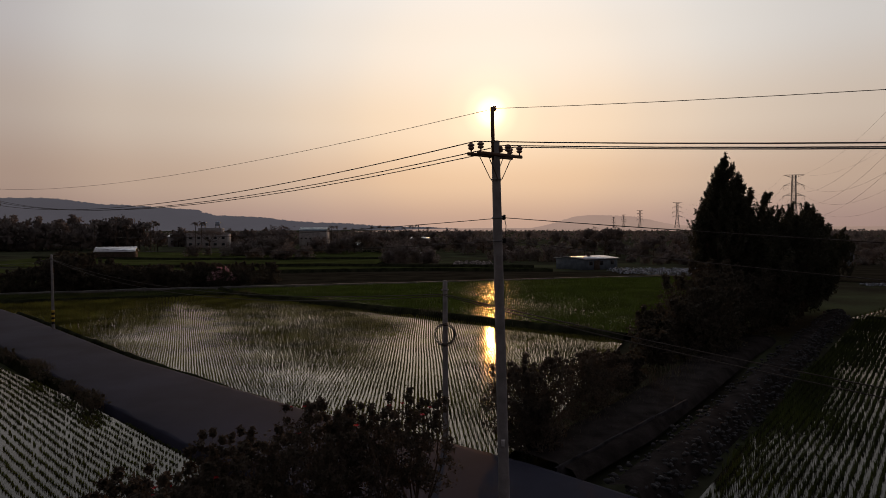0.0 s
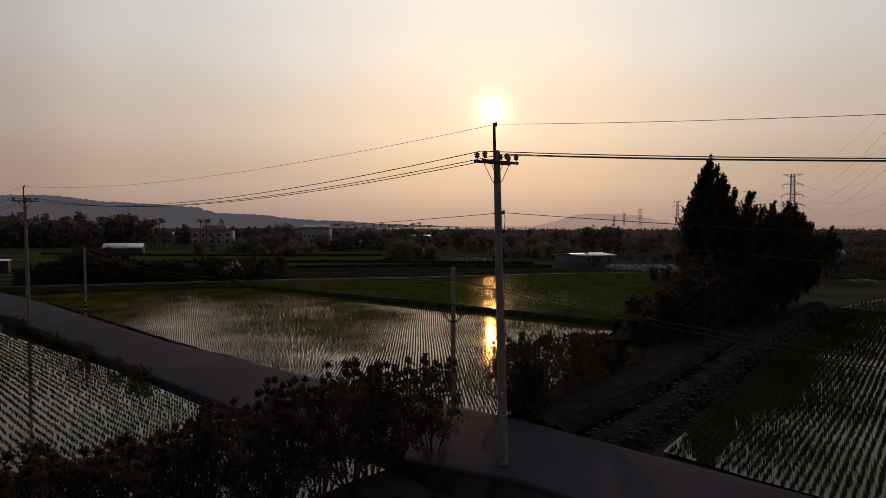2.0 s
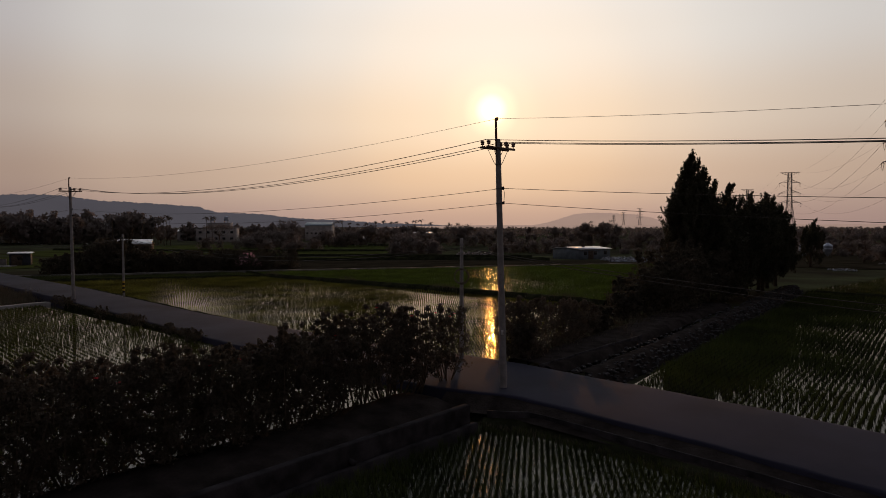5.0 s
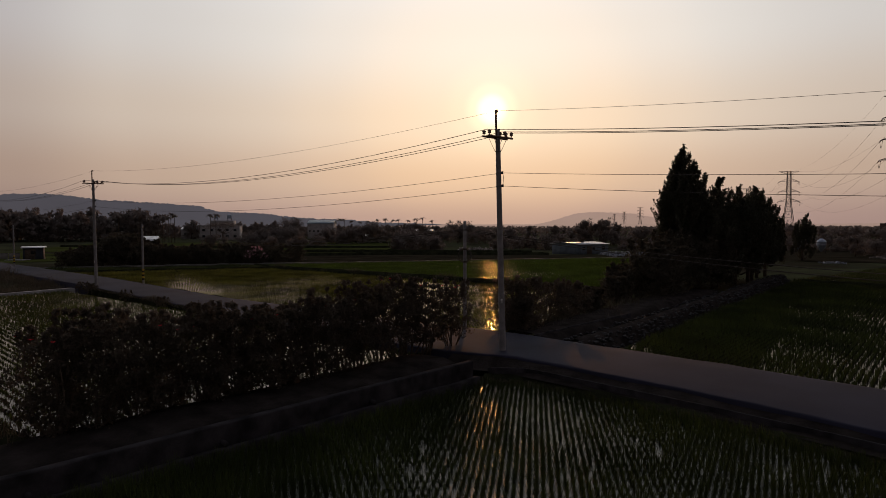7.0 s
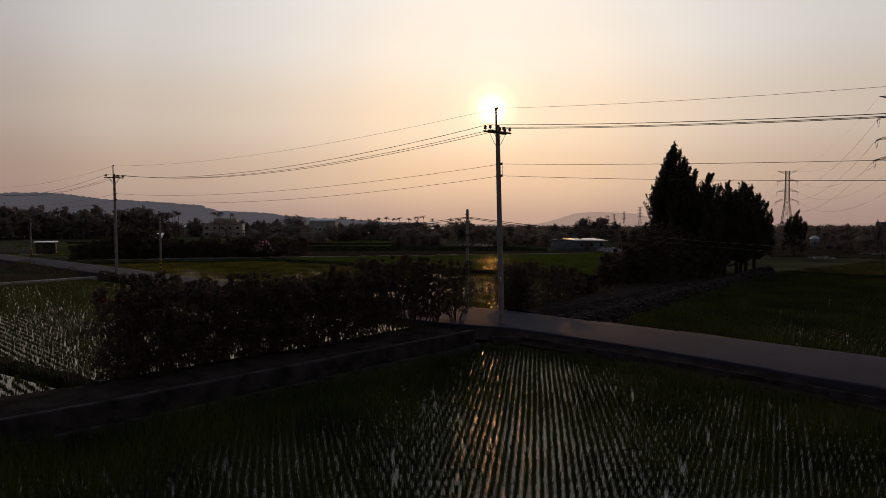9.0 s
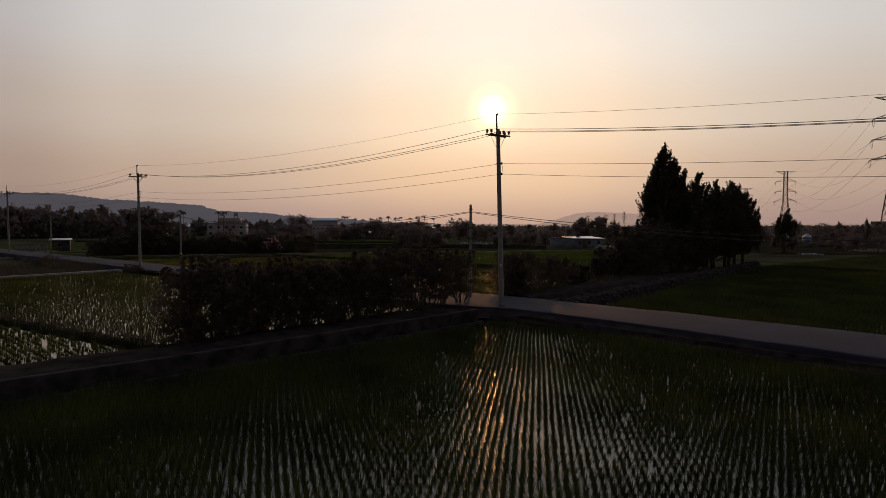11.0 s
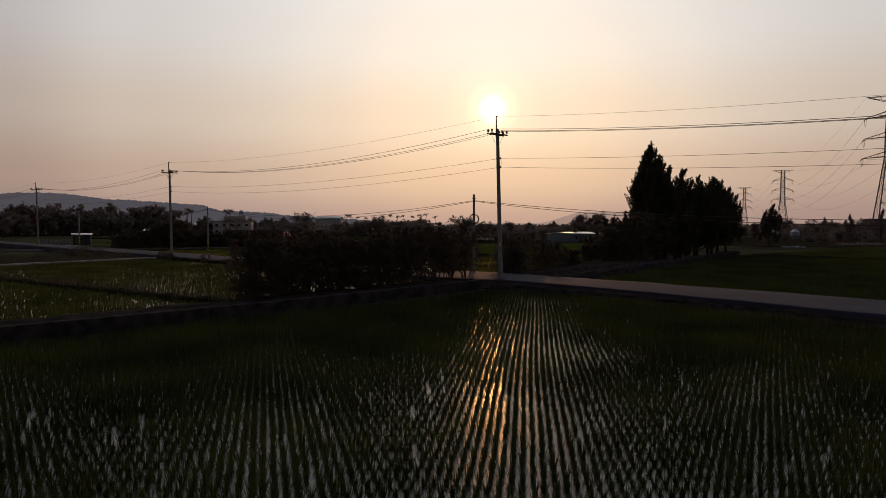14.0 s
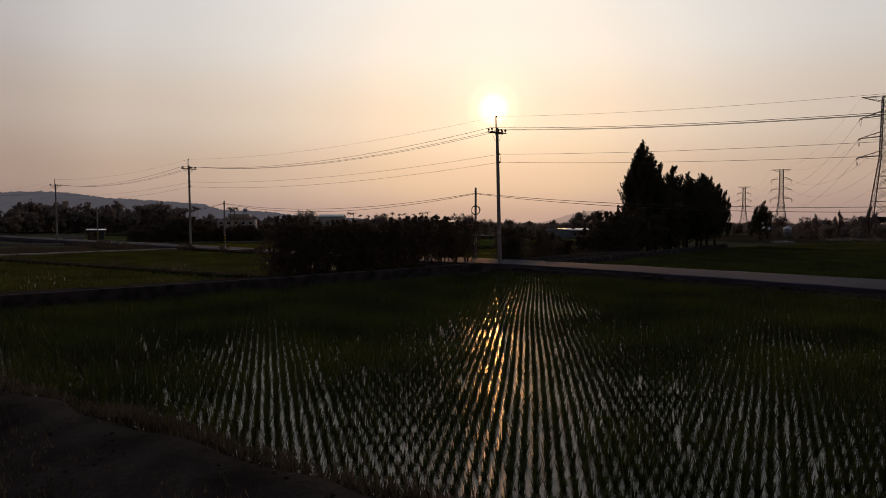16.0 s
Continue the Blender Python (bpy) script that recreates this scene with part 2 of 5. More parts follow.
# ---- mesh helpers: every helper gives vertices and four-cornered faces ----
def mesh_of(name, geo, mat, smooth=False):
    v, f = geo
    v, f = np.asarray(v, dtype=np.float32), np.asarray(f, dtype=np.int32)
    me = bpy.data.meshes.new(name)
    me.vertices.add(len(v))
    me.vertices.foreach_set("co", v.ravel())
    me.loops.add(f.size)
    me.loops.foreach_set("vertex_index", f.ravel())
    me.polygons.add(len(f))
    me.polygons.foreach_set("loop_start", np.arange(0, f.size, f.shape[1], dtype=np.int32))
    if smooth:
        me.polygons.foreach_set("use_smooth", np.ones(len(f), dtype=bool))
    me.update(calc_edges=True)
    me.materials.append(M[mat] if isinstance(mat, str) else mat)
    return me


def join(*geos):
    vs, fs, k = [], [], 0
    for v, f in geos:
        vs.append(np.asarray(v, dtype=float))
        fs.append(np.asarray(f, dtype=int) + k)
        k += len(v)
    return np.concatenate(vs), np.concatenate(fs)


def moved(geo, x=0, y=0, z=0, turn=0.0):
    c, s = math.cos(turn), math.sin(turn)
    v = np.asarray(geo[0], dtype=float)
    return np.stack([v[:, 0] * c - v[:, 1] * s + x, v[:, 0] * s + v[:, 1] * c + y, v[:, 2] + z], 1), geo[1]


def tube(points, radii, n=8, close=True):
    """A round bar along points; its ends are drawn in to close it."""
    pts = np.asarray(points, dtype=float)
    rad = np.broadcast_to(np.asarray(radii, dtype=float), (len(pts),)).copy()
    d = np.gradient(pts, axis=0)
    d /= np.linalg.norm(d, axis=1)[:, None] + 1e-9
    if close:
        pts = np.concatenate([pts[:1], pts, pts[-1:]])
        d = np.concatenate([d[:1], d, d[-1:]])
        rad = np.concatenate([[rad[0] * 0.05], rad, [rad[-1] * 0.05]])
    ref = np.where(np.abs(d[:, 2:3]) > 0.9, np.array([[1.0, 0, 0]]), np.array([[0, 0, 1.0]]))
    a = np.cross(d, ref)
    a /= np.linalg.norm(a, axis=1)[:, None] + 1e-9
    b = np.cross(d, a)
    t = np.arange(n) * 2 * math.pi / n
    ring = a[:, None, :] * np.cos(t)[None, :, None] + b[:, None, :] * np.sin(t)[None, :, None]
    v = (pts[:, None, :] + ring * rad[:, None, None]).reshape(-1, 3)
    i, j = np.meshgrid(np.arange(len(pts) - 1), np.arange(n), indexing="ij")
    k = (j + 1) % n
    f = np.stack([i * n + j, i * n + k, (i + 1) * n + k, (i + 1) * n + j], -1).reshape(-1, 4)
    return v, f


def lathe(profile, n=14):
    """A turned body from (radius, height) pairs."""
    v, f = [], []
    for r, z in profile:
        for j in range(n):
            t = 2 * math.pi * j / n
            v.append((r * math.cos(t), r * math.sin(t), z))
    for i in range(len(profile) - 1):
        for j in range(n):
            k = (j + 1) % n
            f.append((i * n + j, i * n + k, (i + 1) * n + k, (i + 1) * n + j))
    return np.array(v), np.array(f)


def box(x0, y0, z0, x1, y1, z1, c=0.0):
    """A box, with its upright and top edges cut by c."""
    if c <= 0:
        v = [(x, y, z) for z in (z0, z1) for x, y in ((x0, y0), (x1, y0), (x1, y1), (x0, y1))]
        return np.array(v, dtype=float), np.array([(3, 2, 1, 0), (4, 5, 6, 7), (0, 1, 5, 4), (1, 2, 6, 5), (2, 3, 7, 6), (3, 0, 4, 7)])
    outline = [(x0 + c, y0), (x1 - c, y0), (x1, y0 + c), (x1, y1 - c), (x1 - c, y1), (x0 + c, y1), (x0, y1 - c), (x0, y0 + c)]
    cx, cy = (x0 + x1) / 2, (y0 + y1) / 2
    sx, sy = 1 - 2 * c / max(x1 - x0, 1e-6), 1 - 2 * c / max(y1 - y0, 1e-6)
    rings = [[(cx + (x - cx) * sx, cy + (y - cy) * sy, z0) for x, y in outline], [(x, y, z0 + c) for x, y in outline],
             [(x, y, z1 - c) for x, y in outline], [(cx + (x - cx) * sx, cy + (y - cy) * sy, z1) for x, y in outline]]
    v = [p for ring in rings for p in ring]
    f = []
    for i in range(3):
        for j in range(8):
            k = (j + 1) % 8
            f.append((i * 8 + j, i * 8 + k, (i + 1) * 8 + k, (i + 1) * 8 + j))
    for o, flip in ((0, True), (24, False)):
        for q in ((0, 1, 2, 3), (0, 3, 4, 7), (4, 5, 6, 7)):
            q = tuple(o + i for i in q)
            f.append(q[::-1] if flip else q)
    return np.array(v, dtype=float), np.array(f)


def bar(a, b, w):
    """A square bar from a to b."""
    return tube([a, b], w * 0.7, n=4)


def part(name, geo, mat, parent=None, label="", smooth=False):
    ob = new(name, mesh_of(name, geo, mat, smooth))
    ob.parent = parent
    return tagged(ob, label)


def thing(name, at, label, category, group="", turn=0.0):
    ob = new(name)
    ob.empty_display_size = 0.2
    ob.matrix_basis = pose(*at, 0, 0, math.degrees(turn))
    return tagged(ob, label, category, group)


def solid(name, geo, mat, label, category, kind="", group="", at=(0, 0, 0), smooth=False):
    ob = new(name, mesh_of(name, geo, mat, smooth))
    ob.matrix_basis = pose(*at)
    return tagged(ob, label, category, group, kind)


def resample(points, step):
    p = np.asarray(points, dtype=float)
    d = np.concatenate([[0], np.cumsum(np.linalg.norm(np.diff(p, axis=0), axis=1))])
    n = max(2, int(d[-1] / step) + 1)
    t = np.linspace(0, d[-1], n)
    return np.stack([np.interp(t, d, p[:, i]) for i in range(p.shape[1])], 1)


def wobble(x, y, f, a, seed=0.0):
    return np.array([noise.noise((px * f + seed, py * f - seed, seed * 1.7)) for px, py in zip(np.ravel(x), np.ravel(y))]).reshape(np.shape(x)) * a


def ridge(points, profile, step=0.8, rough=0.05, seed=0.0):
    """A bank swept along points; profile: (offset to the left, height) pairs."""
    p = resample(points, step)
    d = np.gradient(p[:, :2], axis=0)
    d /= np.linalg.norm(d, axis=1)[:, None] + 1e-9
    side = np.stack([-d[:, 1], d[:, 0]], 1)
    k = len(profile)
    v = np.zeros((len(p), k, 3))
    for j, (o, z) in enumerate(profile):
        v[:, j, :2] = p[:, :2] + side * o
        v[:, j, 2] = z + (p[:, 2] if p.shape[1] > 2 else 0)
        if rough and 0 < j < k - 1:
            v[:, j, 2] += wobble(v[:, j, 0], v[:, j, 1], 0.7, rough * 2, seed)
            v[:, j, :2] += side * wobble(v[:, j, 0], v[:, j, 1], 0.5, rough * 2.5, seed + 5)[:, None]
    i, j = np.meshgrid(np.arange(len(p) - 1), np.arange(k - 1), indexing="ij")
    f = np.stack([i * k + j, (i + 1) * k + j, (i + 1) * k + j + 1, i * k + j + 1], -1).reshape(-1, 4)
    return v.reshape(-1, 3), f


def inside(x, y, poly):
    hit = np.zeros(x.shape, dtype=bool)
    for (x0, y0), (x1, y1) in zip(poly, poly[1:] + poly[:1]):
        cross = ((y0 > y) != (y1 > y)) & (x < (x1 - x0) * (y - y0) / (y1 - y0 + 1e-12) + x0)
        hit ^= cross
    return hit


def ground_z(x, y):
    t = np.clip((np.asarray(y, dtype=float) - 95) / 90, 0, 1)
    return -0.92 - 1.0 * t * t * (3 - 2 * t)


def flat_field(poly, z=None, cell=1.5, lift=0.0):
    """A sheet filling a polygon: at one height, or laid on the ground."""
    bm = bmesh.new()
    bm.faces.new([bm.verts.new((x, y, 0)) for x, y in poly])
    bmesh.ops.triangulate(bm, faces=bm.faces[:])
    if z is None:
        bmesh.ops.subdivide_edges(bm, edges=bm.edges[:], cuts=6, use_grid_fill=True)
    for w in bm.verts:
        w.co.z = z if z is not None else float(ground_z(w.co.x, w.co.y)) + lift
    for fc in bm.faces:
        if fc.normal.z < 0:
            fc.normal_flip()
    return bm


def sheet(name, bm, mat, label, category, kind="structure"):
    me = bpy.data.meshes.new(name)
    bm.normal_update()
    bmesh.ops.recalc_face_normals(bm, faces=bm.faces[:])
    for fc in bm.faces:
        if fc.normal.z < 0:
            fc.normal_flip()
    bm.to_mesh(me)
    bm.free()
    me.materials.append(M[mat])
    return tagged(new(name, me), label, category, "", kind)


# ---- the ground, the road and the fields ----
U, V2 = (0.780, -0.626), (0.626, 0.780)   # along the road, and across it

xs = np.concatenate([np.linspace(-4500, -400, 14), np.linspace(-320, 320, 65), np.linspace(400, 4500, 14)])
ys = np.concatenate([np.linspace(-900, -120, 6), np.linspace(-90, 320, 60), np.linspace(380, 4600, 16)])
gx, gy = np.meshgrid(xs, ys)
gz = ground_z(gx, gy)
w, h = len(xs), len(ys)
gi, gj = np.meshgrid(np.arange(h - 1), np.arange(w - 1), indexing="ij")
gf = np.stack([gi * w + gj, gi * w + gj + 1, (gi + 1) * w + gj + 1, (gi + 1) * w + gj], -1).reshape(-1, 4)
solid("ground", (np.stack([gx.ravel(), gy.ravel(), gz.ravel()], 1), gf), "ground", "dark farmland earth with rough grass", "ground", "structure")

ROAD_FAR = [(-150, 121), (-88, 72), (-48, 41.6), (-24, 21.6), (-9.3, 11.0), (-2.4, 7.0), (0.8, 4.9), (6.8, 0.2), (16, -7.9), (22.2, -14.1), (60, -52)]
ROAD_NEAR = [(-153, 117), (-90, 67.5), (-50, 36.6), (-40.9, 29.5), (-19.55, 12.0), (-10.9, 5.15), (-2.75, -0.1), (0.5, -1.1), (7, -6.7), (13, -12.9), (18.5, -19.3), (56, -57)]
f_line, n_line = resample(ROAD_FAR, 0.9), resample(ROAD_NEAR, 0.9)
count = 300
f_line = np.stack([np.interp(np.linspace(0, 1, count), np.linspace(0, 1, len(f_line)), f_line[:, i]) for i in (0, 1)], 1)
n_line = np.stack([np.interp(np.linspace(0, 1, count), np.linspace(0, 1, len(n_line)), n_line[:, i]) for i in (0, 1)], 1)
rows_v = []
across = [(-0.06, -1.0), (-0.045, -0.03), (0.0, 0.0), (0.25, 0.03), (0.5, 0.045), (0.75, 0.03), (1.0, 0.0), (1.045, -0.03), (1.06, -1.0)]
for a, z in across:
    p = n_line * (1 - a) + f_line * a
    if a in (0.0, 1.0):
        p = p + np.stack([wobble(p[:, 0], p[:, 1], 0.6, 0.22, 3.0 + a)] * 2, 1)
    rows_v.append(np.concatenate([p, np.full((count, 1), z) + wobble(p[:, 0], p[:, 1], 0.25, 0.03)[:, None]], 1))
rv = np.stack(rows_v, 1)
ri, rj = np.meshgrid(np.arange(count - 1), np.arange(len(across) - 1), indexing="ij")
k = len(across)
rf = np.stack([ri * k + rj, (ri + 1) * k + rj, (ri + 1) * k + rj + 1, ri * k + rj + 1], -1).reshape(-1, 4)
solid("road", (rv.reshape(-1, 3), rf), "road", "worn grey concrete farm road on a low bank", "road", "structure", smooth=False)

WATER_Z = -0.70
HIGH_Z = -0.27     # the two fields beside the hedge lie higher
FIELDS = {
    "a": [(-2.6, 7.7), (-0.1, 6.7), (1.2, 8.4), (10.6, 34.2), (-35, 65.4), (-64, 53.4), (-50, 43.6), (-24, 22.3), (-9.3, 12.2)],
    "b": [(-34.5, 67.6), (11.2, 36.2), (32, 70), (36, 101), (12, 94), (-16, 83), (-40, 74.5)],
    "c": [(-42.6, 27.5), (-19.8, 11.6), (-11.1, 4.75), (-4.0, 0.0), (-14.6, -13.2), (-24.2, -8.0), (-36.4, -1.4), (-54.5, 7.6), (-50.4, 14.5), (-45.0, 23.6)],
    "c_front": [(-15.4, -14.4), (-24.6, -9.5), (-37.0, -2.8), (-62, 10.4), (-76, -12), (-26.0, -30.4)],
    "d": [(-0.6, -4.0), (1.5, -4.6), (7.4, -9.4), (13, -15.2), (18, -21.2), (48, -52), (36, -63), (-2, -43.2), (-11.5, -38.0), (-25.5, -31.2), (-12.2, -17.9)],
    "e": [(9.0, 1.2), (17, -5.8), (23, -11.8), (48, -36.5), (82, 4), (38.4, 45.4), (36.2, 47.2), (18.9, 22.2), (11.1, 10.5), (6.6, 3.7)],
    "e_far": [(36, 48.2), (83, 5.5), (124, 38), (72, 82)],
    "left_strip": [(-64, 55.2), (-36, 67.2), (-42, 73.6), (-76, 61.6)],
}
for key, poly in FIELDS.items():
    sheet("water", flat_field(poly, HIGH_Z if key[0] == "c" else WATER_Z), "water_ruffled" if key == "b" else "water_rippled" if key == "d" else "water_still" if key[0] == "c" else "water_calm" if key[0] == "e" else "water", "still shallow water in a flooded paddy field", "water")


def rice(name, poly, angle, rows, hills, blades, tall, seed, bent=0.0, sparse=0.12, half=0.016, splay=0.62, foot=0.035, grow=None, shear=0.0, level=WATER_Z, uneven=0.52, mat="rice", label="rows of young green rice seedlings standing in water"):
    """Seedlings set out in a lattice; angle: of the rows, clockwise from the +y axis; shear: how far each row is set forward of the last."""
    rng = np.random.default_rng(seed)
    a = radians(angle)
    along, over = np.array([math.sin(a), math.cos(a)]), np.array([math.cos(a), -math.sin(a)])
    p = np.array(poly)
    s, t = p @ along, p @ over
    pad = abs(shear) * (t.max() - t.min()) / rows
    gs, gt = np.meshgrid(np.arange(s.min() - pad, s.max() + pad, hills), np.arange(t.min(), t.max(), rows))
    gs = gs + shear * np.round((gt - t.min()) / rows)
    gs, gt = gs.ravel() + rng.normal(0, 0.012 + hills * 0.02, gs.size), gt.ravel()
    gt = gt + bent * np.sin(gs / 9.0 + seed) + 0.35 * bent * np.sin(gs / 3.1 + gt * 0.11) + rng.normal(0, rows * 0.035, gt.size)
    x, y = gs * along[0] + gt * over[0], gs * along[1] + gt * over[1]
    ok = inside(x, y, poly)
    x, y = x[ok], y[ok]
    patch = 0.5 + 0.5 * np.sin(x * 0.23 + seed) * np.sin(y * 0.19 + seed * 2.1) + 0.35 * np.sin(x * 0.61 + y * 0.47 + seed)
    keep = rng.random(len(x)) > sparse * (1.15 - 0.5 * patch)
    x, y, patch = x[keep], y[keep], patch[keep]
    n = len(x)
    hgt = tall * (0.92 - uneven * 0.5 + uneven * patch + (grow(x, y) if grow else 0)) * rng.uniform(0.75, 1.2, n)
    turn = rng.uniform(0, 2 * math.pi, (n, blades))
    lean = rng.uniform(0.08, splay, (n, blades))
    length = hgt[:, None] * rng.uniform(0.65, 1.1, (n, blades))
    bx = x[:, None] + np.cos(turn) * rng.uniform(0, foot, (n, blades))
    by = y[:, None] + np.sin(turn) * rng.uniform(0, foot, (n, blades))
    tx, ty = bx + np.cos(turn) * length * lean, by + np.sin(turn) * length * lean
    tz = level + length * np.sqrt(1 - lean ** 2)
    face = turn + math.pi / 2 + rng.uniform(-0.8, 0.8, (n, blades))
    v = np.zeros((n, blades, 3, 3))
    v[:, :, 0] = np.stack([bx - np.cos(face) * half, by - np.sin(face) * half, np.full_like(bx, level - 0.02)], -1)
    v[:, :, 1] = np.stack([bx + np.cos(face) * half, by + np.sin(face) * half, np.full_like(bx, level - 0.02)], -1)
    v[:, :, 2] = np.stack([tx, ty, tz], -1)
    f = np.arange(n * blades * 3).reshape(-1, 3)
    return solid(name, (v.reshape(-1, 3), f), mat, label, "rice", "stuff")


rice("rice_seedlings", FIELDS["d"][:4] + [(18.6, -21.8), (21, -27), (6, -47.4)] + FIELDS["d"][7:], 3.7, 0.198, 0.50, 32, 0.29, 1, bent=0.07, shear=0.05, half=0.0112, splay=0.46, foot=0.046, sparse=0.02, uneven=0.35,
     grow=lambda x, y: 0.34 * np.clip((y + 31.0) / 12.0, 0, 1) + 0.42 * np.clip((-x - 2.0) / 3.0, 0, 1) + 0.19 * np.clip((-x - 5.0) / 4.0, 0, 1) + 0.40 * np.clip((x - 3.0) / 4.0, 0, 1) + 0.13 * np.sin(y * 0.9 + np.sin(x * 0.5)) * np.sin(x * 0.35 + 1.0))
rice("rice_seedlings", [(18.6, -21.8), (48, -52), (36, -63), (6, -47.4), (21, -27)], 3.7, 0.198, 0.50, 10, 0.40, 9, bent=0.07, shear=0.05, half=0.016, splay=0.46, foot=0.046, sparse=0.02, uneven=0.35)
rice("rice_seedlings", FIELDS["a"], -6.5, 0.20, 0.48, 13, 0.245, 2, bent=0.10, shear=-0.05, splay=0.33, half=0.0135, foot=0.034, sparse=0.02, uneven=0.25, mat="rice_backlit",
     grow=lambda x, y: 0.35 * np.clip((-x - 30.0) / 8.0, 0, 1) + 0.45 * np.clip((19.0 - y) / 4.0, 0, 1) * np.clip((x + 7.0) / 3.0, 0, 1) + 0.16 * np.sin(x * 0.33 + 2.0) * np.sin(y * 0.41) + 0.14 * np.sin(y * 1.1 + 0.6 * np.sin(x * 0.4)) + 0.25 * np.exp(-((x + 12.0) / 7.0) ** 2 - ((y - 36.0) / 9.0) ** 2))
rice("rice_seedlings", FIELDS["c"], 128.5, 0.33, 0.30, 17, 0.185, 3, bent=0.08, shear=0.15, level=HIGH_Z, splay=0.32, half=0.014, foot=0.05, sparse=0.03, uneven=0.3, mat="rice_mid")
rice("rice_seedlings", FIELDS["c_front"][:4] + [(-66, -2), (-27, -28)], 128.5, 0.33, 0.30, 16, 0.22, 4, bent=0.08, shear=0.15, level=HIGH_Z, splay=0.45, foot=0.05, uneven=0.3, mat="rice_mid")
rice("rice_seedlings", FIELDS["e"][:2] + [(24.6, -13.0), (34, 0), (47, 20), (58, 25.5)] + FIELDS["e"][5:], 34.5, 0.30, 0.18, 9, 0.42, 5, bent=0.06, splay=0.30, half=0.015, foot=0.06, uneven=0.45)
rice("rice_seedlings", FIELDS["b"], 0.8, 0.22, 0.40, 7, 0.41, 6, half=0.022, foot=0.05, bent=0.10, sparse=0.02, uneven=0.3, mat="rice_dense", label="dense green young rice in a flooded field")
rice("rice_seedlings", [(36, 48.2), (59, 27.4), (77, 48), (89, 68), (72, 82)], 34.5, 0.30, 0.22, 5, 0.42, 7, sparse=0.05)
rice("rice_seedlings", FIELDS["left_strip"], -4.2, 0.30, 0.22, 6, 0.40, 8, sparse=0.02, label="dense green young rice in a flooded field")

# banks between the fields
BANK = [(-0.75, -1.0), (-0.38, -0.42), (-0.12, -0.33), (0.12, -0.33), (0.38, -0.42), (0.75, -1.0)]


def bank(points, scale=1.0, top=0.0, mat="bund", label="low grassy earth bank between paddies", seed=0.0):
    prof = [(o * scale, z + (top if z > -0.9 else 0)) for o, z in BANK]
    return solid("bund", ridge(points, prof, 0.7, 0.05, seed), mat, label, "bund", "structure")


bank([(-35.2, 66.5), (-9.6, 50.0), (11, 35.2)], 1.3, 0.12, seed=1)
bank([(-65, 54.4), (-35.2, 66.5), (-41, 74)], 1.0, seed=2)
bank([(-14.0, -14.2), (-24.4, -8.7), (-36.6, -2.0), (-62, 11.6)], 0.8, 0.30, seed=3)
solid("bund", ridge([(-30, -29.6), (-26.5, -31.2), (-11.7, -39.0), (-2, -44.1), (37, -64.6)], [(-6.0, -1.0), (-5.0, -0.62), (-2.6, -0.60), (-1.5, -0.68), (-0.75, -0.50), (-0.3, -0.31), (0.15, -0.28), (0.55, -0.45), (1.0, -1.0)], 0.45, 0.06, 4), "soil", "broad bare earth bank beside the paddy", "bund", "structure")
bank([(36.8, 47.0), (82.5, 4.6)], 1.0, seed=5)
bank([(73, 83), (125, 39)], 1.3, 0.1, seed=6)
bank([(-20.2, 12.3), (-26, 17.1), (-41.2, 29.3)], 0.42, 0.26, "bund", "thick dark grass bank along the road", seed=7)
bank([(-3.4, 8.4), (-10, 12.1), (-24.5, 23.4), (-50.5, 45.3)], 0.6, 0.1, seed=8)
bank([(6.4, 1.6), (16.4, -7.0), (22.6, -13.1), (48, -38)], 0.7, 0.05, seed=9)

# the bank under the hedge, with the concrete retaining wall before it
WALL = [(-1.4, -3.4), (-12.0, -16.9), (-21.4, -27.2), (-26.5, -31.6)]
HEDGE = [(-2.8, 1.0), (-8.3, -6.2), (-13.9, -13.3)]
solid("hedge_bank", ridge([(-3.0, -1.6), (-12.6, -14.2), (-26.2, -29.2)], [(1.9, -1.0), (1.2, -0.12), (0.4, -0.02), (-0.6, 0.02), (-1.3, 0.0), (-1.45, -1.0)][::-1], 0.8, 0.05, 3), "soil", "dark earth strip along the hedge", "bank", "structure")
wall_geo = ridge(WALL, [(-0.16, -1.0), (-0.15, 0.16), (-0.12, 0.20), (0.12, 0.20), (0.15, 0.16), (0.16, -1.0)][::-1], 0.6, 0.0)
retaining_wall = solid("retaining_wall", wall_geo, "wall", "dark mossy concrete retaining wall above the paddy", "wall", "structure")
solid("wall_footing", ridge([(x + 0.30, y - 0.24) for x, y in WALL], [(-0.14, -1.0), (-0.13, -0.47), (-0.10, -0.44), (0.16, -0.44), (0.17, -1.0)][::-1], 0.6, 0.02), "wall", "low concrete footing along the retaining wall", "footing", "structure")
for s in (0.35, 0.7, 1.0):
    px_, py_ = (-1.4 - 10.6 * s, -3.4 - 13.5 * s)
    drain = tube([(px_ + 0.3, py_ - 0.26, -0.35), (px_ - 0.1, py_ + 0.09, -0.33)], 0.09, 10)
    part("drain_pipe", drain, "wall", retaining_wall, "short concrete drain pipe in the wall")

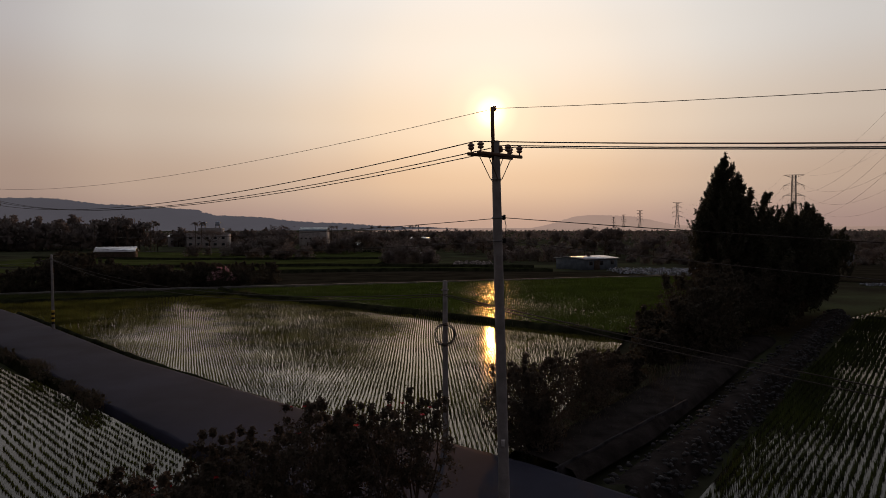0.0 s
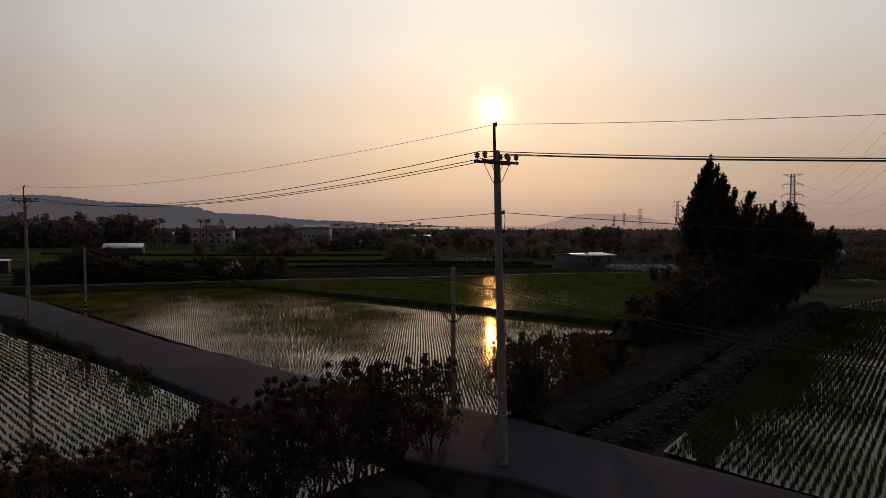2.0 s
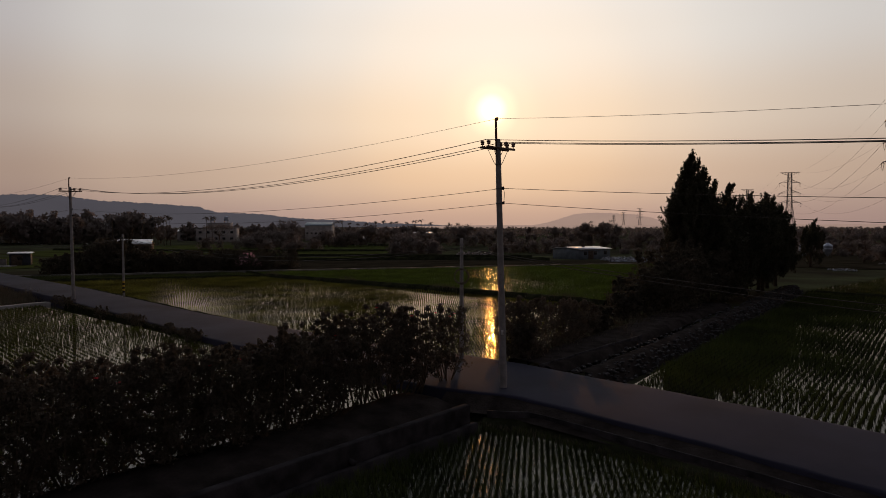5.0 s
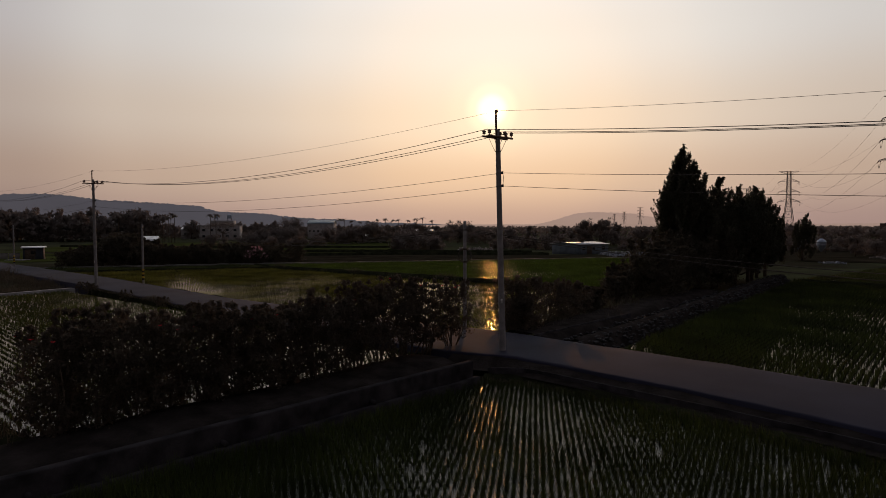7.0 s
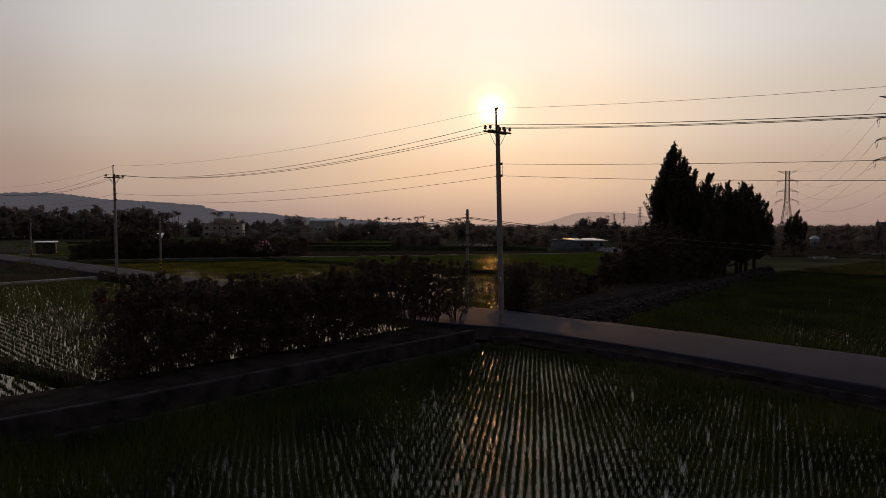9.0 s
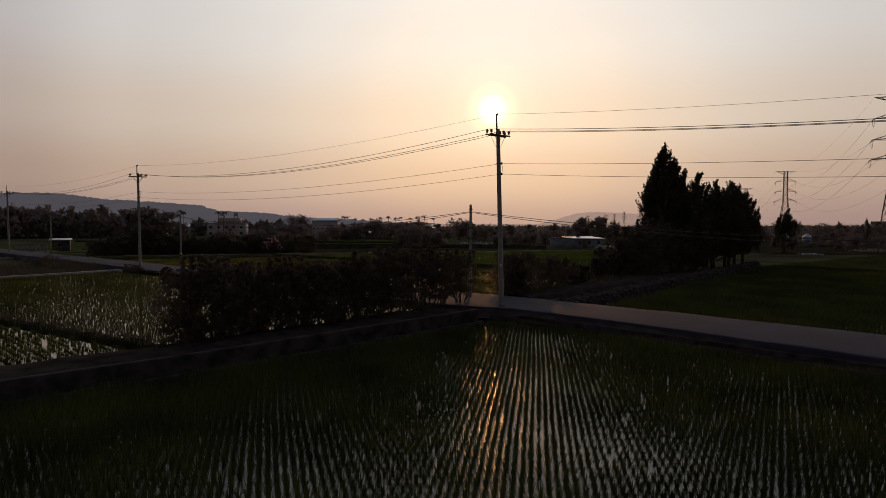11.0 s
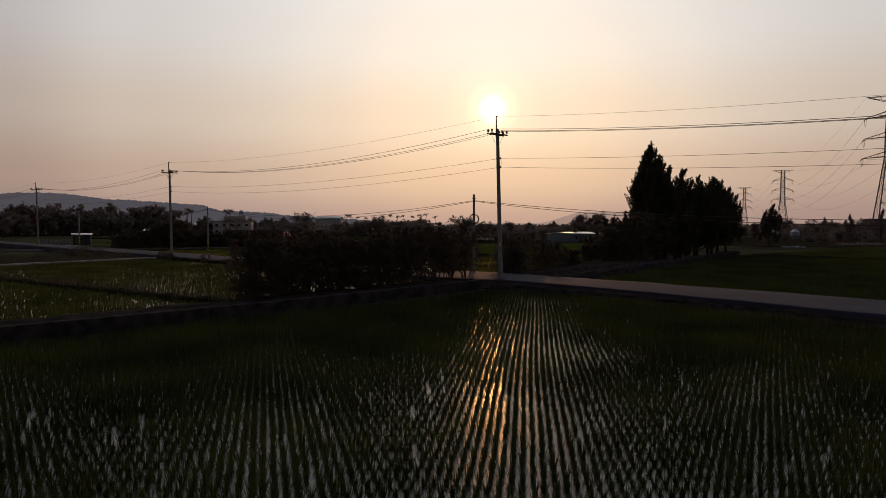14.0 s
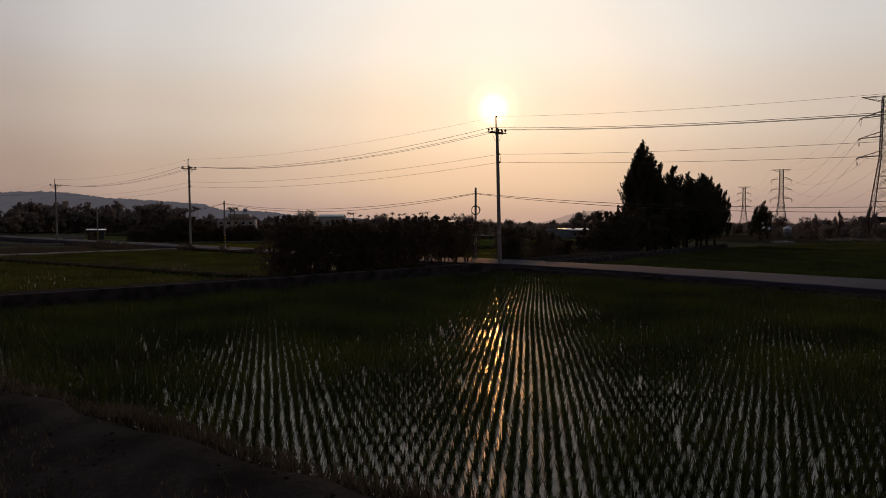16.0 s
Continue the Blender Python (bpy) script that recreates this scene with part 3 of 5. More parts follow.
# the concrete ditch along the near side of the road
DITCH = [(-0.6, -2.8), (1.2, -2.9), (7.6, -8.6), (13.4, -14.3), (18.6, -20.4), (56, -58.4)]
solid("ditch_wall", ridge(DITCH, [(-0.045, -1.0), (-0.04, -0.22), (0.04, -0.22), (0.045, -1.0)][::-1], 0.8, 0.0), "wall", "thin concrete edge of a roadside ditch", "ditch", "structure")
solid("road_verge", ridge([(-2.6, -1.0), (0.4, -2.0), (7.1, -7.6), (13.0, -13.6), (18.4, -20.0), (56, -57.8)], [(0.75, -0.05), (0.3, -0.16), (-0.3, -0.42), (-0.7, -0.5)][::-1], 0.7, 0.04, 2), "soil", "dark earth verge of the road", "verge", "structure")
solid("paddy_bank", ridge([(-0.8, -3.2), (1.2, -3.4), (7.4, -9.0), (13.2, -14.8), (18.3, -21.0), (54, -57.6)], [(0.4, -0.5), (0.15, -0.48), (-0.15, -0.62), (-0.4, -0.95)][::-1], 0.7, 0.05, 6), "bund", "dark grassy edge of the paddy below the ditch", "bank", "structure")

# the dirt track and the stone-faced bank that leave the road beside the trees
TRACK = [(1.6, 5.6, 0.0), (5.4, 10.4, 0.0), (10.6, 18.4, -0.02), (17.4, 29.5, -0.2), (22, 36.5, -0.55)]
solid("dirt_track", ridge(TRACK, [(-1.6, -0.5), (-1.3, -0.10), (-0.6, -0.03), (0.6, -0.03), (1.3, -0.06), (1.8, -0.6)][::-1], 0.8, 0.04, 8), "soil", "bare earth track along a stony bank", "track", "structure")
solid("concrete_edging", ridge([(2.0, 4.6), (4.2, 7.4), (6.4, 10.2), (9.4, 13.9)], [(-0.06, -0.4), (-0.05, 0.02), (0.05, 0.02), (0.06, -0.4)][::-1], 0.7, 0.02), "wall", "low concrete edging of the dirt track", "edging", "structure")
stone_bank = solid("stone_bank", ridge([(4.4, 3.1), (9.9, 10.9), (17.5, 22.4), (36.0, 50.0)], [(0.9, -0.15), (0.35, 0.0), (-0.1, -0.1), (-0.7, -0.95)][::-1], 0.8, 0.05, 9), "soil", "sloping bank faced with loose field stones", "bank", "structure")
# far concrete track behind the paddies, and the track at the side of the road
solid("far_track", ridge([(-92, 56.5), (-74, 63.4), (-45.6, 75.0), (-16, 84.5), (9, 94), (38, 103)], [(-0.45, -1.0), (-0.40, -0.50), (0.40, -0.48), (0.45, -1.0)][::-1], 1.5, 0.04), "track_concrete", "narrow pale concrete field track", "track", "structure")
solid("side_track", ridge([(-43.2, 29.4), (-46.0, 24.5), (-51.5, 14.8), (-60, 0), (-74, -24)], [(-0.6, -1.0), (-0.55, -0.12), (0.55, -0.10), (0.6, -1.0)][::-1], 1.2, 0.02), "concrete", "narrow pale concrete field track", "track", "structure")

# fields further off
for poly, mat, label in (
    ([(-72, 67), (-46, 78), (-16, 87), (8, 96.5), (34, 104.5), (28, 117), (-15, 119), (-53, 109), (-78, 92)], "fallow", "dark fallow field"),
    ([(-95, 108), (-54, 110), (-15, 120), (12, 118.5), (9, 133), (-42, 140), (-94, 128)], "rice_far", "green field of rice"),
    ([(-150, 150), (-120, 132), (-92, 130), (-44, 142), (-30, 141), (-34, 230), (-80, 262), (-175, 236)], "rice_far", "green field of rice"),
    ([(-150, 88), (-100, 112), (-128, 130), (-190, 120)], "rice_far", "green field of rice"),
    ([(74.5, 86), (127, 42), (240, 110), (230, 215), (120, 238), (62, 200), (44, 124), (52, 96)], "fallow", "dark fallow field"),
    ([(-130, 104), (-96, 76), (-80, 92), (-100, 106)], "rice_far", "green field of rice"),
):
    sheet("field", flat_field(poly, None, lift=0.10), mat, label, "field")
for pts in ([(-95, 107), (-53, 109.5), (-15, 119.5), (13, 118)], [(-94, 129), (-42, 141), (10, 134)], [(-80, 264), (-33, 231), (-29, 141)], [(-160, 190), (-100, 180), (-32, 186)]):
    bank([(x, y, float(ground_z(x, y)) + 0.92) for x, y in pts], 1.4, 0.2, seed=11)


# ---- poles and wires ----
def insulator():
    return lathe([(0.014, 0.0), (0.02, 0.02), (0.022, 0.06), (0.062, 0.073), (0.088, 0.103), (0.079, 0.133), (0.054, 0.15), (0.085, 0.163),
                  (0.100, 0.193), (0.076, 0.223), (0.04, 0.236), (0.05, 0.245), (0.046, 0.266), (0.005, 0.27)], 16)



LINE = math.atan2(V2[1], V2[0])   # the cross-arms stand square to the line
ARM_Z = 10.63
PINS = (-0.86, 0.35, 0.89)   # where the insulators stand along the arm
pole = thing("utility_pole", (0, 0, 0), "tall round grey concrete utility pole beside the road", "utility pole", "power line poles")
part("shaft", tube([(0, 0, -0.6), (0, 0, 0.05), (0, 0, 3), (0, 0, 6), (0, 0, 9), (0, 0, 11.0), (0, 0, 11.04)], [0.168, 0.165, 0.152, 0.139, 0.126, 0.115, 0.095], 20), "pole_concrete", pole, smooth=True)
part("pole_top", tube([(-0.07, -0.06, 10.5), (-0.07, -0.06, 11.98)], 0.052, 12), "rust", pole, "slim dark steel extension", smooth=True)
part("top_insulator", moved(lathe([(0.02, 0), (0.03, 0.03), (0.05, 0.05), (0.05, 0.09), (0.03, 0.1), (0.05, 0.12), (0.04, 0.15), (0.005, 0.16)], 12), 0.0, 0.0, 11.86), "porcelain", pole, smooth=True)
cu, su = math.cos(LINE), math.sin(LINE)
for off in (-0.17, 0.17):
    arm = part("crossarm", moved(box(-0.99, off - 0.04, ARM_Z - 0.045, 0.99, off + 0.04, ARM_Z + 0.045, 0.008), turn=LINE), "rust", pole, "dark steel crossarm")
    for s in PINS:
        one = part("insulator", moved(insulator(), s * cu - off * su, s * su + off * cu, ARM_Z + 0.05), "porcelain", pole, "glazed porcelain pin insulator", smooth=True)
    for s in (-0.52, 0.52):
        part("brace", moved(bar((s, off * 0.9, ARM_Z - 0.05), (math.copysign(0.10, s), off * 0.75, ARM_Z - 0.66), 0.022), turn=LINE), "rust", pole)
part("band", moved(lathe([(0.13, 0), (0.145, 0.0), (0.145, 0.05), (0.13, 0.05)], 18), 0, 0, ARM_Z - 0.70), "steel", pole)
part("junction_cap", moved(lathe([(0.06, 0), (0.10, 0.03), (0.10, 0.15), (0.05, 0.20), (0.01, 0.21)], 14), 0.10, 0.02, ARM_Z + 0.08), "rust", pole)
for z in (8.88, 8.23):
    clamp = part("cable_clamp", join(box(0.12, -0.03, z - 0.06, 0.22, 0.03, z + 0.06, 0.008), tube([(0.20, 0, z - 0.05), (0.20, 0, z + 0.08)], 0.035, 8)), "black", pole, "small black cable clamp")
    part("strap", moved(lathe([(0.138, 0), (0.15, 0), (0.15, 0.04), (0.138, 0.04)], 18), 0, 0, z - 0.02), "steel", pole)
part("drop_cable", tube([(0.2, 0.02, 8.86), (0.24, 0.03, 8.66), (0.22, 0.03, 8.42), (0.2, 0.02, 8.28)], 0.012, 6), "wire", pole)
part("number_plate", join(box(-0.05, -0.176, 2.4, 0.05, -0.166, 2.62, 0.003), box(-0.035, -0.18, 2.56, 0.035, -0.175, 2.58), box(-0.035, -0.18, 2.50, 0.035, -0.175, 2.52), box(-0.035, -0.18, 2.44, 0.02, -0.175, 2.46)), "roof_white", pole)

POLES = [(-132.5, 102.5), (-87.0, 66.6), (-41.7, 31.0), (0.0, 0.0), (60.8, -48.8)]
pole.matrix_basis = pose(0.10, 0, 0, 0, -1.4, 0)   # it leans a little
for x, y in POLES:
    if (x, y) != (0.0, 0.0):
        copy_thing(pole, pose(x, y, 0.0 if y < 80 else -0.2, 0.4, -0.2, 0))


def wire(name, a, b, sag, r, label, group):
    t = np.linspace(0, 1, 33)
    a, b = np.array(a), np.array(b)
    p = a + (b - a) * t[:, None]
    p[:, 2] -= sag * 4 * t * (1 - t)
    return solid(name, tube(p, r, 5), "wire", label, "cable", "", group)


TOP_SHIFT = {(0.0, 0.0): -0.17}
for (x0, y0), (x1, y1), span in zip(POLES, POLES[1:], (1.26, 1.26, 1.26, 2.10)):
    lean0, lean1 = TOP_SHIFT.get((x0, y0), -0.04), TOP_SHIFT.get((x1, y1), -0.04)
    wire("ground_wire", (x0 - 0.02 + lean0, y0, 11.94), (x1 - 0.02 + lean1, y1, 11.94), 0.83 if span < 1.9 else 2.05, 0.0075, "thin overhead earth wire between pole tops", "power line wires")
    for s in PINS:
        q = (s * cu, s * su)
        wire("power_line", (x0 + q[0] + lean0, y0 + q[1], ARM_Z + 0.312), (x1 + q[0] + lean1, y1 + q[1], ARM_Z + 0.312), span if span < 1.9 else span - 0.10 * q[1], 0.015, "dark overhead power conductor", "power line wires")
    for z, slack in ((8.88, 0.70), (8.23, 0.76)):
        wire("telephone_cable", (x0 + 0.2 + lean0 * 0.7, y0, z), (x1 + 0.2 + lean1 * 0.7, y1, z), (1.1 if span < 1.9 else 2.05) * slack, 0.0105, "thin black telephone cable", "power line wires")

SHORT = [(-74.5, 60.5), (-37.9, 33.3), (-2.08, 6.56), (49.4, -34.7)]


def short_pole(x, y, top, ring, bands):
    p = thing("telephone_pole", (x, y, -0.15), "short grey concrete telephone pole" + (" with a coil of cable" if ring else " with black and yellow bands"), "telephone pole", "telephone poles")
    part("shaft", tube([(0, 0, -0.8), (0, 0, 0.2), (0, 0, top * 0.6), (0, 0, top), (0, 0, top + 0.03)], [0.125, 0.12, 0.105, 0.09, 0.06], 16), "pole_concrete", p, smooth=True)
    part("bracket", box(-0.14, -0.12, top - 0.35, 0.14, -0.07, top - 0.29, 0.005), "steel", p)
    if bands:
        for i in range(6):
            z = 0.55 + i * 0.2
            part("warning_band", moved(lathe([(0.119, 0), (0.124, 0), (0.122, 0.2), (0.117, 0.2)], 16), 0, 0, z), "yellow" if i % 2 else "black", p)
    if ring:
        t = np.linspace(0, 2 * math.pi, 29)
        for i in range(5):
            r = 0.355 + 0.017 * i
            part("cable_coil", tube(np.stack([np.cos(t) * r + 0.02 * math.sin(i * 2.1), -0.15 - 0.02 * i + 0.03 * np.sin(t * 2 + i), 4.60 + np.sin(t) * r * (1.0 + 0.05 * math.sin(i * 3.7))], 1), 0.017, 6, close=False), "wire", p, "loose coil of black cable")
    return p


short_pole(*SHORT[0], 6.5, False, True)
short_pole(*SHORT[1], 6.5, False, True)
short_pole(*SHORT[2], 6.66, True, False)
short_pole(*SHORT[3], 6.6, False, False)
for (x0, y0), (x1, y1), span in zip(SHORT, SHORT[1:], (1.2, 1.12, 1.83)):
    for dz, sag in ((0.0, span), (-0.06, span + 0.24)):
        wire("telephone_cable", (x0, y0 - 0.1, 6.02 + dz), (x1, y1 - 0.1, 6.02 + dz), sag, 0.019, "sagging black telephone cable", "telephone cables")


# ---- plants ----
def leaves(rng, centres, spread, per, size, thin=0.45, up=0.0, plain=False):
    """Small four-cornered leaves strewn round each centre; plain ones have three corners."""
    c = np.repeat(np.asarray(centres, dtype=float), per, axis=0)
    sp = np.repeat(np.broadcast_to(np.asarray(spread, dtype=float).reshape(-1, 1) if np.ndim(spread) else np.array([[spread]]), (len(centres), 1)), per, axis=0)
    n = len(c)
    c = c + rng.normal(0, 1, (n, 3)) * sp * np.array([0.55, 0.55, 0.45])
    d = rng.normal(0, 1, (n, 3)) + np.array([0, 0, up])
    d /= np.linalg.norm(d, axis=1)[:, None]
    e = np.cross(d, rng.normal(0, 1, (n, 3)))
    e /= np.linalg.norm(e, axis=1)[:, None] + 1e-9
    ln = size * rng.uniform(0.6, 1.35, (n, 1))
    a, b = d * ln * 0.5, e * ln * thin * 0.5
    if plain:
        return np.stack([c - a + b, c + a, c - a - b], 1).reshape(-1, 3), np.arange(n * 3).reshape(-1, 3)
    v = np.stack([c - a, c + b - a * 0.1, c + a, c - b - a * 0.1], 1).reshape(-1, 3)
    return v, np.arange(n * 4).reshape(-1, 4)


def limb(rng, a, b, r0, r1, n=5, k=5, bend=0.12):
    t = np.linspace(0, 1, k)[:, None]
    a, b = np.array(a, dtype=float), np.array(b, dtype=float)
    p = a + (b - a) * t + np.sin(t * math.pi) * rng.normal(0, 1, 3) * np.linalg.norm(b - a) * bend
    return tube(p, np.linspace(r0, r1, k), n)


def shrub_parts(seed, tall, wide, clumps, per, size, stems=9, low=0.22):
    """A leafy shrub with many bare stems below and an open, ragged head."""
    rng = np.random.default_rng(seed)
    wood, cs, sp = [], [], []
    for i in range(stems):
        t = rng.uniform(0, 2 * math.pi)
        r = wide * 0.5 * math.sqrt(rng.random())
        tip = (math.cos(t) * r, math.sin(t) * r, tall * rng.uniform(0.7, 1.0))
        wood.append(limb(rng, (math.cos(t) * 0.22, math.sin(t) * 0.22, -0.25), tip, 0.035 * tall / 4 + 0.012, 0.008, 5, 6, 0.08))
    for i in range(clumps):
        t, q = rng.uniform(0, 2 * math.pi), rng.random()
        z = tall * (low + (1 - low) * q ** 0.95)
        lim = wide * 0.5 * math.sqrt(max(0.05, 1 - ((z / tall - 0.50) / 0.60) ** 2))
        r = lim * rng.uniform(0.25, 1.05)
        cs.append((math.cos(t) * r, math.sin(t) * r, z))
        sp.append(rng.uniform(0.13, 0.32) * wide / 3)
    for i in range(clumps // 8):
        t = rng.uniform(0, 2 * math.pi)
        r = wide * 0.42 * math.sqrt(rng.random())
        top = tall * rng.uniform(1.0, 1.16)
        wood.append(limb(rng, (math.cos(t) * r * 0.7, math.sin(t) * r * 0.7, tall * 0.55), (math.cos(t) * r, math.sin(t) * r, top), 0.012, 0.004, 4, 3))
        for z in (0.9, 0.98, 1.0):
            cs.append((math.cos(t) * r, math.sin(t) * r, top * z))
            sp.append(0.10 * wide / 3)
    return wood, leaves(rng, cs, np.array(sp), per, size * 1.1, 0.62, 0.0, True)


def flower(rng, at, size):
    geos = []
    for i in range(5):
        t = i * 2 * math.pi / 5 + rng.uniform(-0.2, 0.2)
        o = np.array([math.cos(t), math.sin(t), 0.5]) * size
        s = np.array([-math.sin(t), math.cos(t), 0.1]) * size * 0.5
        p = np.array(at, dtype=float)
        geos.append((np.array([p, p + o * 0.6 + s, p + o, p + o * 0.6 - s]), np.array([[0, 1, 2, 3]])))
    return join(*geos)


def shrub(name, x, y, z, seed, tall, wide, clumps, per, size, label, category="shrub", group="", flowers=0, leaf="leaf", petal="petal_red", stems=9, low=0.22):
    rng = np.random.default_rng(seed + 900)
    wood, lv = shrub_parts(seed, tall, wide, clumps, per, size, stems, low)
    s = thing(name, (x, y, z), label, category, group)
    for one in wood:
        part("stem", one, "bark", s)
    part("foliage", lv, leaf, s)
    for i in range(flowers):
        t = rng.uniform(0, 2 * math.pi)
        r = wide * 0.45 * math.sqrt(rng.random())
        part("flower", flower(rng, (math.cos(t) * r, math.sin(t) * r, tall * rng.uniform(0.96, 1.10)), 0.09), petal, s, "bright red flower")
    return s


hedge_rng = np.random.default_rng(5)
hx = resample(HEDGE, 1.2)
for i, (x, y) in enumerate(hx):
    shrub("hedge_shrub", x + hedge_rng.uniform(-0.3, 0.3), y + hedge_rng.uniform(-0.3, 0.3), -0.05, 20 + i, hedge_rng.uniform(2.6, 3.45), hedge_rng.uniform(2.1, 3.0), 120 if i < 6 else 190, 40, 0.098,
          "tall dark flowering hedge shrub with bare stems and red blossoms" if i % 3 == 0 else "tall dark leafy hedge shrub with bare stems", "shrub", "hedge", 4 if i % 3 == 0 else 0, "hedge_leaf", low=0.17 if i < 6 else 0.0)

for i, (x, y, t, w_) in enumerate([(1.35, 7.0, 1.9, 2.2), (0.75, 8.4, 2.8, 2.9), (2.0, 9.6, 2.8, 3.4), (3.7, 12.0, 2.5, 3.0), (4.8, 14.0, 2.3, 2.8), (5.8, 16.0, 2.0, 2.6)]):
    shrub("roadside_shrub", x, y, -0.35, 60 + i, t, w_, 150 if i < 2 else 105, 38, 0.105, "leafy shrub at the edge of the flooded paddy", "shrub", "shrubs along the track", leaf="hedge_leaf", low=0.0)
for i, (x, y, t, w_) in enumerate([(7.2, 18.0, 1.6, 2.4), (10.6, 24.6, 1.9, 3.0), (13.4, 27.6, 3.4, 4.4), (15.6, 28.8, 4.0, 4.6), (15.0, 32.5, 4.6, 4.6), (18.0, 33.6, 4.8, 4.8), (18.6, 37.4, 5.4, 5.0), (21.4, 37.0, 4.6, 4.8), (12.0, 30.4, 2.6, 3.4), (24.4, 40.0, 4.2, 4.6)]):
    shrub("thicket_shrub", x, y, -0.5, 90 + i, t, w_, 150, 24, 0.22, "dense dark shrub below the tall trees", "shrub", "thicket", low=0.05)


def casuarina_parts(seed, tall, wide, spires, low=0.08, lean=0.7, bunch=0.5):
    """A tall feathery tree: many upright plumes that end in thin tips, bent a little by the wind."""
    rng = np.random.default_rng(seed)
    wood = [tube([(0, 0, -0.4), (0.03, 0, tall * 0.3), (0.08, 0.05, tall * 0.65), (lean * 0.6, 0, tall * 0.93)], [0.24, 0.19, 0.10, 0.02], 9)]
    cs, sp = [], []
    for i in range(spires):
        q = 0.0 if i == 0 else ((i - 0.5) / spires) ** bunch
        t = i * 2.4 + rng.uniform(-0.4, 0.4)
        ox, oy = math.cos(t) * q * wide * 0.48, math.sin(t) * q * wide * 0.48
        shell = tall * (1.0 - 0.36 * q ** 1.6)
        top = tall if i == 0 else shell * (rng.uniform(0.90, 1.0) if i % 2 else rng.uniform(0.30, 0.88))
        foot = max(low * tall, top - tall * rng.uniform(0.20, 0.34))
        rad = wide * rng.uniform(0.12, 0.18)
        bow = rng.uniform(0.5, 1.3) * lean
        wood.append(limb(rng, (ox * 0.25, oy * 0.25, foot * 0.75), (ox, oy, foot + 0.35 * (top - foot)), 0.07, 0.03, 5, 4, 0.05))
        axis = lambda k: np.array([ox + bow * k ** 2.2, oy, foot + (top - foot) * k])
        wood.append(tube([axis(k) for k in (0.3, 0.55, 0.8, 1.0)], [0.035, 0.025, 0.015, 0.005], 4))
        sprays = int(6 + 2.4 * (top - foot))
        for j in range(sprays):
            k = (j + rng.random()) / sprays
            reach = rad * (min(1.0, (k / 0.22 + 0.25)) * (1 - k) ** 0.7 + 0.05) * rng.uniform(0.55, 1.55)
            a = rng.uniform(0, 2 * math.pi)
            root = axis(k)
            rise = rng.uniform(0.55, 1.05) * (0.55 + reach)
            g = np.linspace(0.0, 1.0, 6)[:, None]
            path = root + np.array([math.cos(a) * reach, math.sin(a) * reach, 0]) * g ** 0.75 + np.array([0.10 * lean, 0, rise]) * g ** 1.3
            cs.extend(path.tolist())
            sp.extend((0.24 - 0.19 * g[:, 0]).tolist())
        tip = np.stack([axis(k) for k in np.linspace(0.86, 1.03, 8)])
        cs.extend(tip.tolist())
        sp.extend(np.linspace(0.16, 0.03, 8).tolist())
    return join(*wood), leaves(rng, cs, np.array(sp), 9, 0.34, 0.26, 1.0, True)


for i, (x, y, t, w_, n_, low) in enumerate([(20.7, 41.8, 15.4, 5.0, 24, 0.04), (21.2, 45.0, 11.0, 4.4, 12, 0.04), (23.8, 44.2, 12.4, 5.6, 14, 0.05), (26.6, 46.6, 12.2, 5.6, 14, 0.08), (29.6, 48.6, 10.6, 5.6, 14, 0.12),
                                     (32.6, 51.2, 11.0, 5.4, 14, 0.14), (34.6, 54.6, 11.0, 4.8, 14, 0.14), (36.9, 57.6, 10.0, 4.8, 12, 0.14), (24.2, 40.6, 8.4, 5.8, 12, 0.04), (28.2, 45.0, 11.0, 6.0, 13, 0.10), (31.4, 49.4, 11.2, 5.8, 12, 0.15), (22.2, 42.6, 13.4, 4.6, 13, 0.05)]):
    wood, lv = casuarina_parts(200 + i, t, w_, int(n_ * 2.6), low, bunch=0.5 if i else 0.75)
    tree = thing("tall_tree", (x, y, -0.5), "tall dark feathery tree in a dense clump" if i else "tallest dark feathery tree with pointed, wind-bent plumes", "tree", "tree clump")
    part("trunk", wood, "bark", tree)
    part("crown", lv, "needle", tree)
wood, lv = casuarina_parts(230, 9.0, 4.2, 26, 0.05)
tree = thing("small_tree", (60.0, 96.0, -0.95), "slim dark feathery tree standing apart", "tree")
part("trunk", wood, "bark", tree)
part("crown", lv, "needle", tree)


